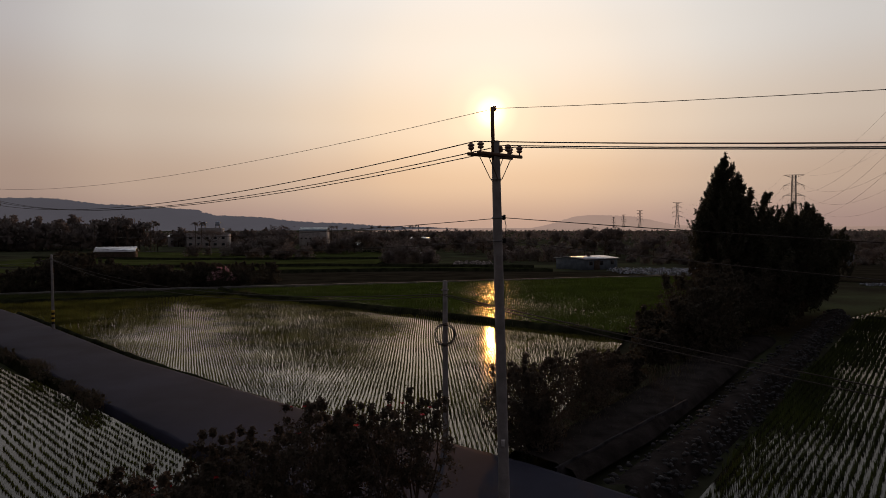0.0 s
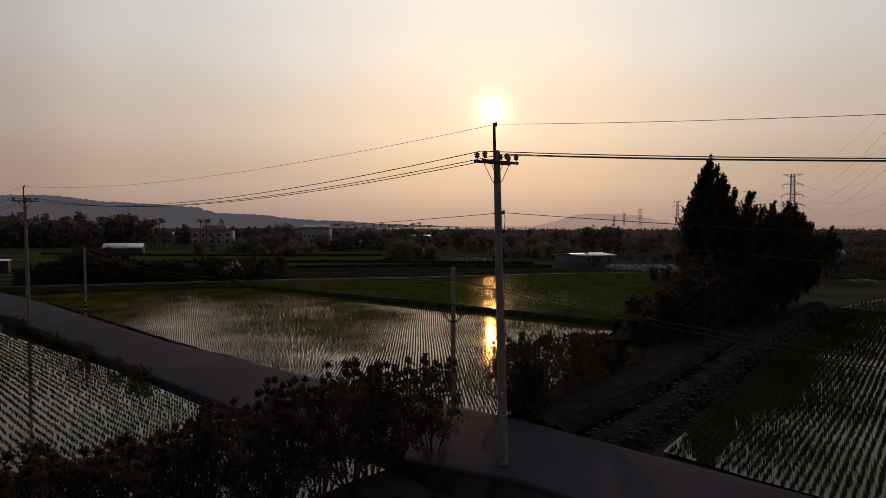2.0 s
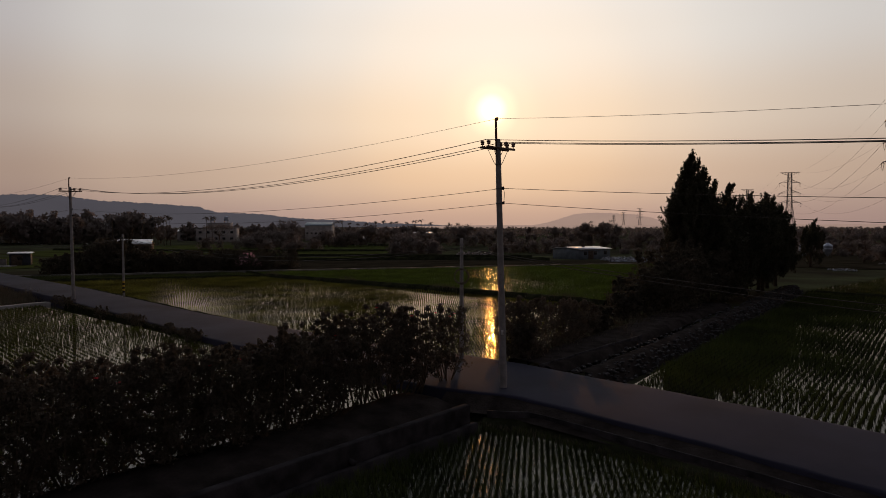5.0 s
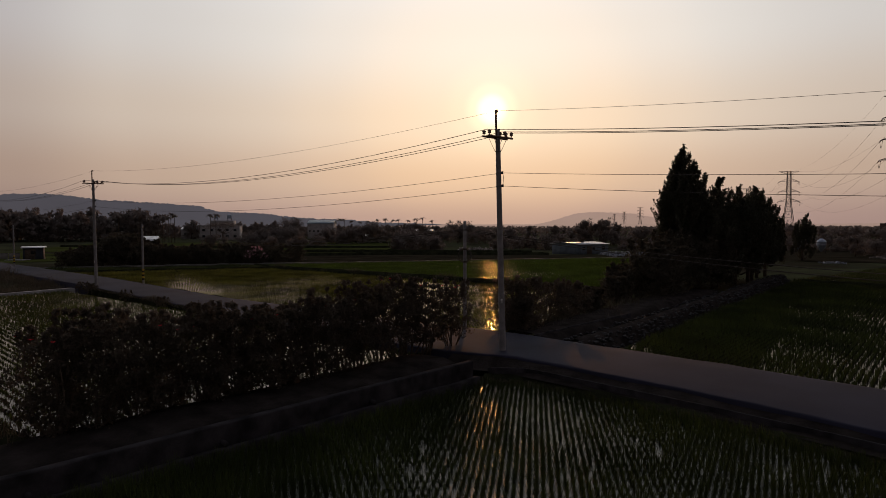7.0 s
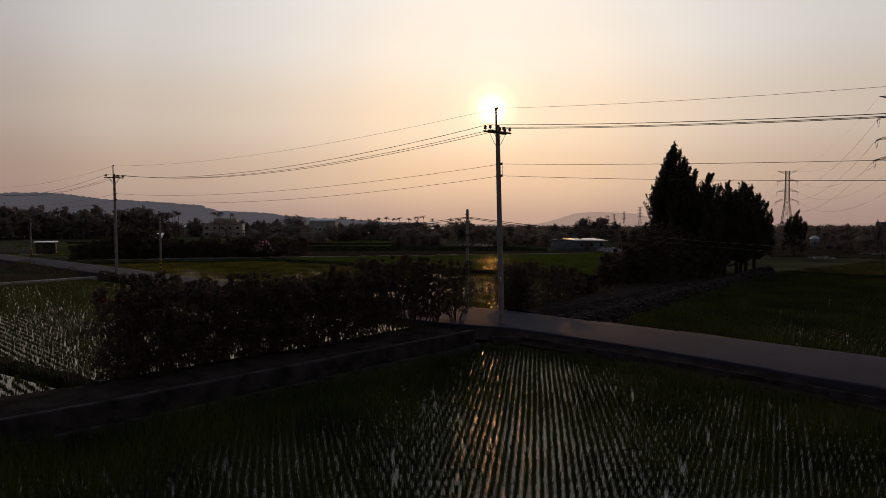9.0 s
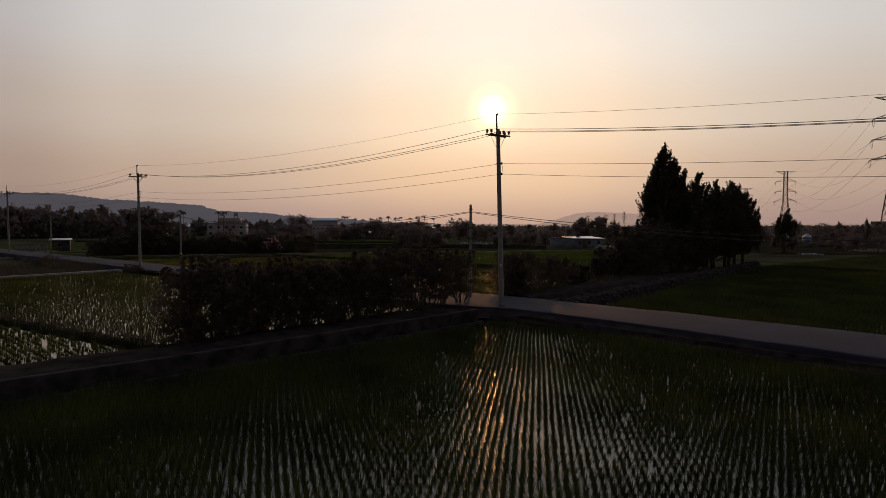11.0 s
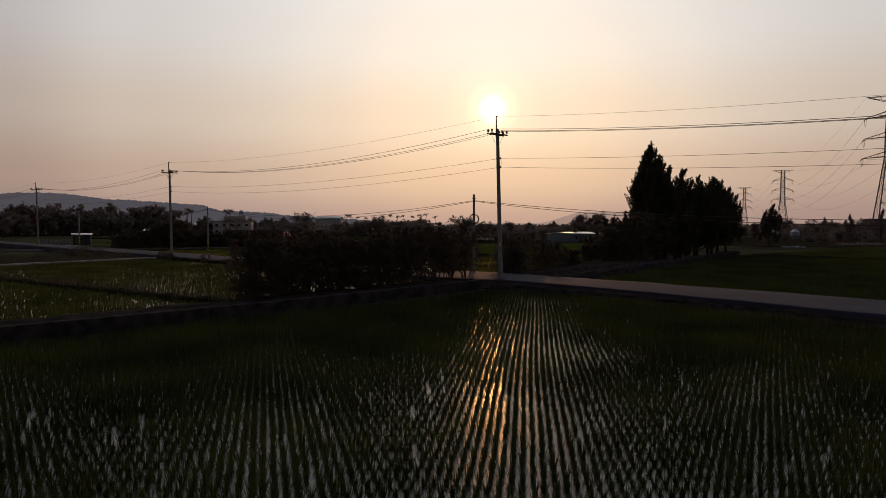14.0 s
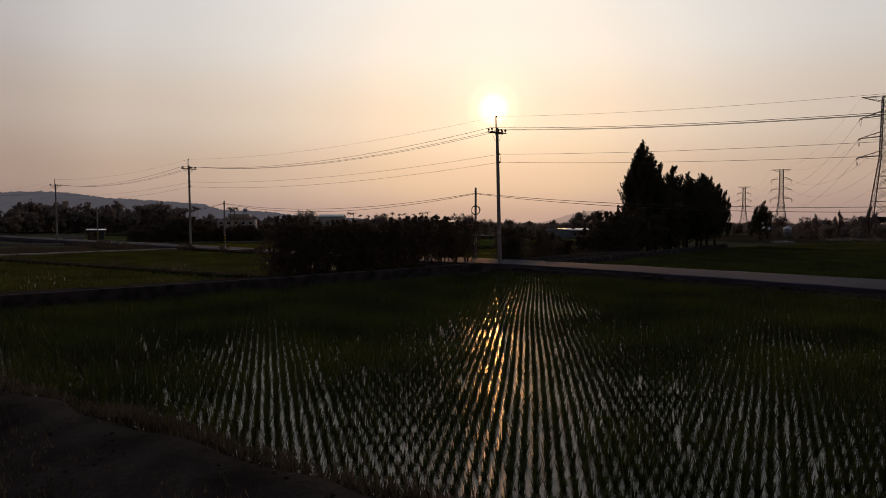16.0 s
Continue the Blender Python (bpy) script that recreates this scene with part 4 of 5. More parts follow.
# trees further off: a few kinds, repeated at many sizes
def round_tree_parts(seed, tall, wide, clumps, per, size, base=0.28):
    rng = np.random.default_rng(seed)
    wood = [tube([(0, 0, -0.3), (0.05, 0, tall * 0.3), (0.1, 0.1, tall * 0.6)], [tall * 0.025, tall * 0.02, tall * 0.008], 7)]
    cs, sp = [], []
    for i in range(6):
        t = rng.uniform(0, 2 * math.pi)
        wood.append(limb(rng, (0, 0, tall * rng.uniform(0.2, 0.4)), (math.cos(t) * wide * 0.35, math.sin(t) * wide * 0.35, tall * rng.uniform(0.6, 0.85)), tall * 0.011, 0.01, 4, 3))
    lobes = [(rng.uniform(-0.28, 0.28) * wide, rng.uniform(-0.28, 0.28) * wide, tall * rng.uniform(base + 0.22, 0.84), wide * rng.uniform(0.20, 0.34)) for i in range(7)]
    for i in range(clumps):
        x, y, z, r = lobes[rng.integers(len(lobes))]
        d = rng.normal(0, 1, 3)
        d /= np.linalg.norm(d)
        q = r * rng.uniform(0.35, 1.08)
        cs.append((x + d[0] * q, y + d[1] * q, max(tall * base * 0.7, z + d[2] * q * 0.8)))
        sp.append(r * 0.30)
    fringe = leaves(rng, cs, np.array(sp), per, size, 0.7, 0.0, True)
    return join(*wood), (fringe, lobes)


def crown_mesh(name, crown, mat):
    """A far crown whose leaves take the light by the bunch that they belong to."""
    (v, f), lobes = crown
    c = np.array([(x, y, z) for x, y, z, r in lobes])
    r = np.array([q[3] for q in lobes])

    def outward(p):
        near = np.argmin(np.linalg.norm(p[:, None, :] - c[None], axis=2) / r[None], axis=1)
        d = (p - c[near]) / r[near][:, None] + np.array([0, 0, 0.25])
        return d / (np.linalg.norm(d, axis=1)[:, None] + 1e-9)

    tri = v[f]
    turned = np.sum(np.cross(tri[:, 1] - tri[:, 0], tri[:, 2] - tri[:, 0]) * outward(tri.mean(1)), axis=1) < 0
    f = np.where(turned[:, None], f[:, ::-1], f)
    me = mesh_of(name, (v, f), mat, True)
    me.normals_split_custom_set_from_vertices(outward(v).tolist())
    return me


def palm_parts(seed, tall):
    rng = np.random.default_rng(seed)
    wood = tube([(0, 0, -0.3), (0.06, 0, tall * 0.5), (0.02, 0.05, tall)], [0.13, 0.10, 0.08], 7)
    fr = []
    for i in range(13):
        t, e = rng.uniform(0, 2 * math.pi), rng.uniform(-0.2, 1.1)
        ln = rng.uniform(1.5, 2.2)
        k = np.linspace(0, 1, 6)
        r = ln * k * math.cos(e * 0.8)
        z = tall + ln * (k * math.sin(e * 0.8) - 0.55 * k ** 2)
        for side in (-1, 1):
            o = np.array([-math.sin(t), math.cos(t)]) * side
            wv = 0.34 * np.sin(k * math.pi * 0.92 + 0.25)
            a = np.stack([math.cos(t) * r, math.sin(t) * r, z], 1)
            b = np.stack([math.cos(t) * r + o[0] * wv, math.sin(t) * r + o[1] * wv, z - 0.22 * wv], 1)
            v = np.stack([a, b], 1).reshape(-1, 3)
            j = np.arange(5)
            fr.append((v, np.stack([j * 2, j * 2 + 1, j * 2 + 3, j * 2 + 2], 1)))
    return wood, join(*fr)


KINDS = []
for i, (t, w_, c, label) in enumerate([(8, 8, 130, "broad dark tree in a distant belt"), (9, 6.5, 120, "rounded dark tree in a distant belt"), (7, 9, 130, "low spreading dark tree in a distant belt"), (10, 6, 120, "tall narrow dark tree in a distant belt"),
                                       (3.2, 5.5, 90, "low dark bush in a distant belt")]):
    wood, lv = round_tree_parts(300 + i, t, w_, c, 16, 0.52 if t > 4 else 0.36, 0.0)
    KINDS.append((t, mesh_of("trunk", wood, "bark"), crown_mesh("crown", lv, "leaf_hazed"), label))
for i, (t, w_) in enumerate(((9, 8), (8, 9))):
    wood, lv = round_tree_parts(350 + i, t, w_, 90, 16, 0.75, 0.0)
    KINDS.append((t, mesh_of("trunk", wood, "bark"), crown_mesh("crown", lv, "leaf_hazed"), "hazy dark tree far across the fields"))
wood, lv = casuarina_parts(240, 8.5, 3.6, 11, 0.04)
SPIKY = (8.5, mesh_of("trunk", wood, "bark"), mesh_of("crown", lv, "leaf_hazed"), "slim feathery tree in a distant belt")
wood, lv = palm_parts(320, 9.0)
PALM = (9.0, mesh_of("trunk", wood, "bark"), mesh_of("crown", lv, "leaf_hazed"), "slender palm tree above distant roofs")
FAR_EYE = (-0.2, -18.0)


def far_tree(kind, x, y, tall, turn, name="distant_tree", group="distant trees"):
    t0, trunk_me, crown_me, label = kind
    ob = thing(name, (x, y, float(ground_z(x, y)) - 0.05), label, "tree", group, turn)
    ob.scale = (tall / t0,) * 3
    for part_name, me in (("trunk", trunk_me), ("crown", crown_me)):
        p = new(part_name, me)
        p.parent = ob
    return ob


belt_rng = np.random.default_rng(9)
BELTS = [  # from and to (degrees from straight ahead), distance, spread of it, height, how many, kinds
    (-54, -30, 360, 25, 16.5, 64, (5, 6, 3)), (-54, -43, 305, 15, 9.0, 9, (0, 1)), (-35, -20, 400, 25, 10.5, 26, (5, 6)), (-27, -19, 248, 12, 5.8, 9, (0, 2)),
    (-22.5, -18, 262, 20, 9.6, 8, (0, 1, 2)), (-18, -13, 262, 20, 6.6, 9, (0, 2)), (-20, -4, 400, 25, 9.0, 24, (5, 6)), (-15, -2, 258, 30, 8.8, 22, (0, 2, 1)), (-10, -5, 168, 6, 6.6, 6, (2, 0)), (-3, 9, 262, 30, 7.4, 18, (0, 2, 1)),
    (7.8, 11.5, 235, 10, 12.0, 6, (1, 3)), (11, 19, 235, 20, 6.8, 14, (0, 2, 1)), (17, 44, 250, 30, 7.6, 34, (0, 1, 2)), (32, 50, 170, 14, 4.6, 12, (2, 4, 0)),
    (-22, -16, 215, 10, 4.6, 6, (2, 4)), (0, 8, 190, 10, 4.6, 10, (2, 4)), (12, 20, 180, 12, 4.4, 8, (2, 4)), (-48, 44, 430, 60, 9.0, 46, (5, 6)), (31, 50, 160, 10, 6.0, 16, (2, 3, 1, 0)), (26, 50, 196, 10, 4.2, 26, (2, 4)),
]
for a0, a1, dist, sp, tall, n_, kinds in BELTS:
    for i in range(n_):
        a = radians(a0 + (a1 - a0) * (i + belt_rng.uniform(0.1, 0.9)) / n_)
        d = dist + belt_rng.uniform(-sp, sp)
        x, y = FAR_EYE[0] + math.sin(a) * d, FAR_EYE[1] + math.cos(a) * d
        far_tree(KINDS[kinds[belt_rng.integers(len(kinds))]], x, y, tall * belt_rng.choice([0.55, 0.65, 0.75, 0.85, 0.95, 1.0]) * belt_rng.uniform(0.9, 1.1), belt_rng.uniform(0, 6.28))
for az, d, tall in ((-29.8, 300, 11.6), (-29.35, 290, 11.2), (-29.1, 305, 13.2), (-28.85, 296, 12.2), (-25.9, 300, 12.6), (-25.4, 310, 13.0), (-31.9, 262, 12.5), (-31.1, 268, 11.2), (-33.4, 262, 12.2)) + tuple(
        (-14.6 + i * 0.75 + belt_rng.uniform(-0.3, 0.3), 345 + belt_rng.uniform(-15, 15), belt_rng.uniform(9.5, 12.0)) for i in range(13)):
    a = radians(az)
    far_tree(PALM, FAR_EYE[0] + math.sin(a) * d, FAR_EYE[1] + math.cos(a) * d, tall, belt_rng.uniform(0, 6), "palm_tree", "distant palms")



def flat_tree_parts(seed, tall, wide):
    """A spreading tree: bare forking limbs under a shallow, flat-topped crown."""
    rng = np.random.default_rng(seed)
    wood, cs, sp = [tube([(0, 0, -0.3), (0.1, 0, tall * 0.25), (0.0, 0.1, tall * 0.42)], [0.42, 0.34, 0.28], 8)], [], []
    for i in range(13):
        t, r = i * 2.4, wide * 0.5 * math.sqrt((i + 0.6) / 13)
        tip = np.array([math.cos(t) * r, math.sin(t) * r, tall * (0.86 - 0.10 * (2 * r / wide) ** 2)])
        wood.append(limb(rng, (0, 0.05, tall * 0.38), tip, 0.15, 0.04, 5, 6, 0.10))
        for j in range(9):
            o = rng.normal(0, 1, 3) * np.array([wide * 0.085, wide * 0.085, tall * 0.055])
            cs.append(tip + o)
            sp.append(wide * 0.04)
    return join(*wood), leaves(rng, cs, np.array(sp), 18, 0.42, 0.7, 0.0, True)


wood, lv = flat_tree_parts(360, 9.8, 14.0)
spreading = thing("spreading_tree", (-136.5, 277.0, float(ground_z(0, 277))), "wide flat-topped tree with bare forking limbs", "tree")
part("trunk", wood, "bark", spreading)
part("crown", lv, "leaf_hazed", spreading)

for i in range(13):
    a, d = radians(31.5 + i * 1.45 + belt_rng.uniform(-0.5, 0.5)), 150 + belt_rng.uniform(-8, 22)
    far_tree(SPIKY, FAR_EYE[0] + math.sin(a) * d, FAR_EYE[1] + math.cos(a) * d, belt_rng.uniform(5.6, 8.6), belt_rng.uniform(0, 6.28))

# the scrub behind the far track, with one pink-flowering bush
scrub_rng = np.random.default_rng(12)
scrub_kinds = [shrub_parts(400 + i, 2.6, 4.0, 100, 26, 0.21, 6, 0.03) for i in range(3)]
scrub_me = [(mesh_of("stem", join(*a), "bark"), mesh_of("foliage", b, "leaf")) for a, b in scrub_kinds]
for i in range(28):
    t = (i + scrub_rng.uniform(0, 0.8)) / 28
    x, y = -75 + 37 * t, 69.2 + 12.3 * t + scrub_rng.uniform(-1.0, 6.5)
    ob = thing("scrub_bush", (x, y, -0.95), "dark tangled bush beside the far field track", "bush", "scrub", scrub_rng.uniform(0, 6))
    ob.scale = (scrub_rng.uniform(0.9, 1.3) + 0.7 * math.exp(-((x + 66) / 3.5) ** 2),) * 3
    a, b = scrub_me[i % 3]
    new("stem", a).parent = ob
    new("foliage", b).parent = ob
pink = thing("flowering_bush", (-43.2, 78.6, -0.95), "bush covered with pale pink blossom", "bush")
a, b = shrub_parts(420, 2.7, 4.2, 110, 20, 0.26, 6, 0.03)
part("stem", join(*a), "bark", pink)
part("foliage", b, "leaf", pink)
a, b = shrub_parts(421, 2.9, 4.4, 40, 14, 0.20, 3, 0.45)
part("blossom", b, "petal_pink", pink, "pale pink blossom")

# tufts of grass along banks and verges
def tufts(points, width, z, per_m, tall, seed, label):
    rng = np.random.default_rng(seed)
    p = resample(points, 0.3)
    n = int(len(p) * 0.3 * per_m)
    c = p[rng.integers(0, len(p), n), :2] + rng.normal(0, width, (n, 2))
    hgt = tall * rng.uniform(0.4, 1.3, n) * (0.6 + 0.6 * np.clip(np.sin(c[:, 0] * 0.9 + seed) + np.sin(c[:, 1] * 0.7), 0, 2))
    t = rng.uniform(0, 2 * math.pi, n)
    lean = rng.uniform(0.1, 0.7, n) * hgt
    v = np.zeros((n, 3, 3))
    v[:, 0] = np.stack([c[:, 0] - np.sin(t) * 0.018, c[:, 1] + np.cos(t) * 0.018, np.full(n, z)], 1)
    v[:, 1] = np.stack([c[:, 0] + np.sin(t) * 0.018, c[:, 1] - np.cos(t) * 0.018, np.full(n, z)], 1)
    v[:, 2] = np.stack([c[:, 0] + np.cos(t) * lean, c[:, 1] + np.sin(t) * lean, z + hgt], 1)
    return solid("grass", (v.reshape(-1, 3), np.arange(n * 3).reshape(-1, 3)), "leaf", label, "grass", "stuff")


tufts([(-35.2, 66.5), (-9.6, 50.0), (11, 35.2)], 0.35, -0.5, 90, 0.45, 1, "rank grass on a paddy bank")
tufts([(-20.2, 12.4), (-26, 17.3), (-41.2, 29.5)], 0.22, -0.15, 220, 0.26, 2, "dark grass on the road bank")
tufts([(-14.6, -13.9), (-24.4, -8.7), (-54.5, 7.6)], 0.3, -0.08, 60, 0.35, 3, "grass on a paddy bank")
tufts([(-26.5, -31.2), (-11.7, -39.0), (-2, -44.1), (20, -55.6)], 0.8, -0.42, 120, 0.10, 4, "short grass on an earth bank")
tufts([(-26.5, -30.7), (-11.7, -38.4), (-2, -43.5), (20, -55.0)], 0.16, -0.42, 260, 0.22, 14, "dry reddish grass along the edge of the paddy")
tufts([(-27.8, -33.6), (-13.0, -41.4), (-3.3, -46.5), (6.5, -51.6)], 0.9, -0.64, 420, 0.13, 16, "low weeds on the ground beside the paddy bank")
tufts([(-50, 30), (-60, 32), (-72, 36)], 3.2, -0.9, 500, 0.75, 15, "dark rank weeds on waste ground beside the road")
tufts([(1.6, 7.2), (9.8, 19.0), (17.0, 30.4)], 0.7, -0.12, 60, 0.4, 6, "dry grass beside the dirt track")
tufts([(-0.8, -3.2), (7.4, -9.0), (18.3, -21.0), (50, -53)], 0.2, -0.62, 80, 0.2, 7, "grass at the edge of the paddy")
tufts([(-45.6, 29.5), (-48.6, 24), (-60, 5)], 1.6, -0.7, 200, 0.6, 8, "tall weeds beside the field track")
tufts([(-48, 33.0), (-56, 39.5), (-70, 50)], 0.8, -0.6, 260, 0.8, 9, "tall weeds beside the road")
for i, (x, y) in enumerate([(-20.3, 11.7), (-19.5, 11.1), (-22.6, 13.6), (-27, 17.2), (-33, 22.0), (-40.6, 28.2), (-42.2, 29.4)]):
    shrub("verge_bush", x, y, -0.35, 440 + i, 0.75, 1.25, 40, 18, 0.09, "small dark bush on the road bank", "bush", "verge bushes", low=0.05, stems=5)


# ---- buildings ----
def gabled(name, at, turn, wide, deep, wall_h, roof_h, walls, roof, label, windows=0, doors=0, category="shed", over=0.35):
    """A building with its long side along x: walls, a two-sided sheet roof with thickness, window and door leaves."""
    b = thing(name, at, label, category, "", turn)
    part("wall", join(box(-wide / 2, -deep / 2, -0.3, wide / 2, deep / 2, wall_h, 0.02)), walls, b)
    for s in (-1, 1):
        y0, y1 = s * (deep / 2 + over), 0.0
        z0, z1 = wall_h - over * roof_h / (deep / 2), wall_h + roof_h
        v = np.array([(-wide / 2 - over, y0, z0), (wide / 2 + over, y0, z0), (wide / 2 + over, y1, z1), (-wide / 2 - over, y1, z1)])
        v = np.concatenate([v, v + np.array([0, 0, 0.12])])
        part("roof", (v, np.array([(3, 2, 1, 0), (4, 5, 6, 7), (0, 1, 5, 4), (1, 2, 6, 5), (2, 3, 7, 6), (3, 0, 4, 7)])), roof, b)
    for s in (-1, 1):
        v = np.array([(s * wide / 2, -deep / 2, wall_h), (s * wide / 2, deep / 2, wall_h), (s * wide / 2, 0.02, wall_h + roof_h), (s * wide / 2, -0.02, wall_h + roof_h)])
        v = np.concatenate([v, v - np.array([s * 0.1, 0, 0])])
        part("gable", (v, np.array([(3, 2, 1, 0), (4, 5, 6, 7), (0, 1, 5, 4), (1, 2, 6, 5), (2, 3, 7, 6), (3, 0, 4, 7)])), walls, b)
    for i in range(windows):
        x = -wide / 2 + wide * (i + 0.5) / windows
        win = part("window", box(x - 0.5, -deep / 2 - 0.05, wall_h * 0.45, x + 0.5, -deep / 2 + 0.02, wall_h * 0.45 + 0.9, 0.02), "timber", b)
        part("pane", box(x - 0.42, -deep / 2 - 0.06, wall_h * 0.45 + 0.08, x + 0.42, -deep / 2 - 0.045, wall_h * 0.45 + 0.82), "glass", win)
    for i in range(doors):
        x = -wide / 2 + wide * (i + 0.35) / doors
        part("door", box(x - 0.9, -deep / 2 - 0.06, 0.0, x + 0.9, -deep / 2 + 0.02, 2.2, 0.02), "timber", b)
    return b


gz_ = lambda x, y: float(ground_z(x, y))
barn = gabled("barn", (22.2, 132.0, gz_(20, 132)), radians(38), 10.6, 9.4, 2.5, 0.45, "wall_blue", "roof_white", "low blue-grey sheet metal farm shed", 3, 1)
part("vent", join(box(-0.35, -0.9, 2.6, 0.35, -0.3, 3.7, 0.03), box(-0.5, -1.05, 3.7, 0.5, -0.15, 3.82)), "timber", barn, "dark roof vent")
gabled("long_shed", (-132, 194.0, gz_(0, 194)), radians(20), 12.6, 6.4, 2.4, 1.5, "timber", "roof_white", "long dark shed with a pale sheet roof", 0, 2)
gabled("lean_shed", (-96.6, 93.5, -0.95), radians(32), 3.6, 3.4, 2.5, 0.22, "wall_dark", "roof_white", "small dark field hut with a pale sheet roof", 1, 1)
gabled("small_house", (-92, 250.0, gz_(0, 250)), radians(-10), 8.0, 6.0, 2.8, 1.0, "wall_white", "roof_white", "small pale house among trees", 2, 1, "house")
gabled("small_house", (-62, 262.0, gz_(0, 262)), radians(8), 7.0, 6.0, 2.6, 0.9, "wall_white", "roof_white", "small pale house among trees", 2, 1, "house")
gabled("warehouse", (-101, 335.0, gz_(0, 300)), radians(5), 15.0, 12.0, 8.8, 1.8, "wall_white", "roof_blue", "large pale warehouse behind the trees", 6, 1, "warehouse")
gabled("warehouse", (-172, 330.0, gz_(0, 300)), radians(14), 22.0, 12.0, 5.5, 1.4, "wall_white", "roof_white", "large pale warehouse behind the trees", 5, 1, "warehouse")
gabled("small_house", (-36, 300.0, gz_(0, 300)), radians(-6), 9.0, 7.0, 4.6, 0.8, "wall_white", "roof_white", "pale house showing above the trees", 3, 0, "house")
gabled("far_shed", (-22.7, 192.0, gz_(0, 192)), radians(4), 2.0, 1.8, 1.8, 0.25, "wall_white", "roof_white", "small white shed beside a field", 1, 0)


def tower_house(at, turn):
    b = thing("apartment_house", at, "pale flat-roofed house with two water tanks on the roof", "house", "", turn)
    part("wall", join(box(-8, -5, -0.3, 8, 5, 6.4, 0.05), box(-3.5, -4.6, 6.4, 5.5, 4, 9.2, 0.05)), "wall_white", b)
    part("parapet", join(box(-8.1, -5.1, 6.4, 8.1, -4.9, 6.9), box(-8.1, 4.9, 6.4, 8.1, 5.1, 6.9)), "wall_white", b)
    for x in (-2.0, 3.6):
        tank = part("water_tank", moved(lathe([(0.1, 0), (0.95, 0.05), (1.0, 0.4), (1.0, 1.6), (0.7, 1.9), (0.3, 2.0), (0.02, 2.02)], 14), x, -1, 10.2), "silo", b, "round steel water tank")
        for dx, dy in ((-0.7, -0.7), (0.7, -0.7), (0.7, 0.7), (-0.7, 0.7)):
            part("leg", box(x + dx - 0.08, -1 + dy - 0.08, 9.2, x + dx + 0.08, -1 + dy + 0.08, 10.26), "steel", tank)
    for zrow in (1.0, 4.0):
        for i in range(5):
            x = -6.4 + i * 3.2
            win = part("window", box(x - 0.7, -5.08, zrow, x + 0.7, -4.96, zrow + 1.3, 0.02), "wall_white", b)
            part("pane", box(x - 0.6, -5.1, zrow + 0.1, x + 0.6, -5.075, zrow + 1.2), "glass", win)
    return b


tower = tower_house((-150, 306, gz_(0, 290)), radians(10))
tower.scale = (1.30, 0.85, 1.14)

# white posts of a field fence by the road
for i in range(13):
    x, y = -262 + i * 3.3, 256 + i * 0.9
    p = thing("fence_panel", (x, y, gz_(x, y)), "white painted panel on the grey base of a low fence", "fence", "white fence", 0.26)
    part("panel", box(-0.75, -0.06, 0.6, 0.75, 0.06, 2.0, 0.02), "white_paint", p)
    part("base", box(-1.4, -0.1, -0.2, 1.85, 0.1, 0.6, 0.02), "wall_dark", p)
    part("post", box(-1.55, -0.1, -0.2, -1.35, 0.1, 1.95, 0.02), "concrete", p)

# low concrete wall panels and a pale slab beside the hut
for i in range(3):
    x, y = -105.5 + i * 2.3, 92.4 + i * 0.5
    p = thing("wall_panel", (x, y, gz_(x, y)), "low grey concrete wall panel beside the field hut", "wall", "wall by the hut", 0.22)
    part("panel", box(-1.05, -0.08, -0.2, 1.05, 0.08, 1.25, 0.02), "concrete", p)
    part("coping", box(-1.1, -0.12, 1.25, 1.1, 0.12, 1.33, 0.01), "concrete", p)
solid("slab", box(-1.9, -1.2, -0.1, 1.9, 1.2, 0.22, 0.03), "concrete", "pale concrete slab in front of the hut", "slab", at=(-96.6, 88.8, -0.92))

# silos
for x, y, s in ((86.2, 141.0, 1.0), (80.2, 141.0, 1.0)):
    z = gz_(x, y)
    silo = thing("feed_silo", (x, y, z), "shiny steel feed silo on legs", "silo", "feed silos")
    part("hopper", lathe([(0.16, 0.35), (0.22, 0.5), (0.85, 1.45), (1.12, 2.0)], 20), "silo", silo)
    part("body", lathe([(1.12, 2.0), (1.15, 2.02), (1.15, 2.5), (1.13, 2.52), (1.15, 2.54), (1.15, 3.0)], 20), "silo", silo)
    part("cap", lathe([(1.19, 3.0), (1.0, 3.3), (0.55, 3.62), (0.3, 3.72), (0.26, 3.86), (0.02, 3.88)], 20), "silo", silo)
    for k_ in range(4):
        t = k_ * math.pi / 2 + 0.5
        part("leg", bar((1.15 * math.cos(t), 1.15 * math.sin(t), -0.3), (1.15 * math.cos(t), 1.15 * math.sin(t), 2.4), 0.10), "steel", silo)

# pond with sheets of blue and white plastic heaped on its bank
sheet("pond", flat_field([(30, 107.2), (46, 107.8), (45.5, 110.6), (31, 110.0)], None, lift=0.16), "pond", "small pale pond behind the paddies", "pond")


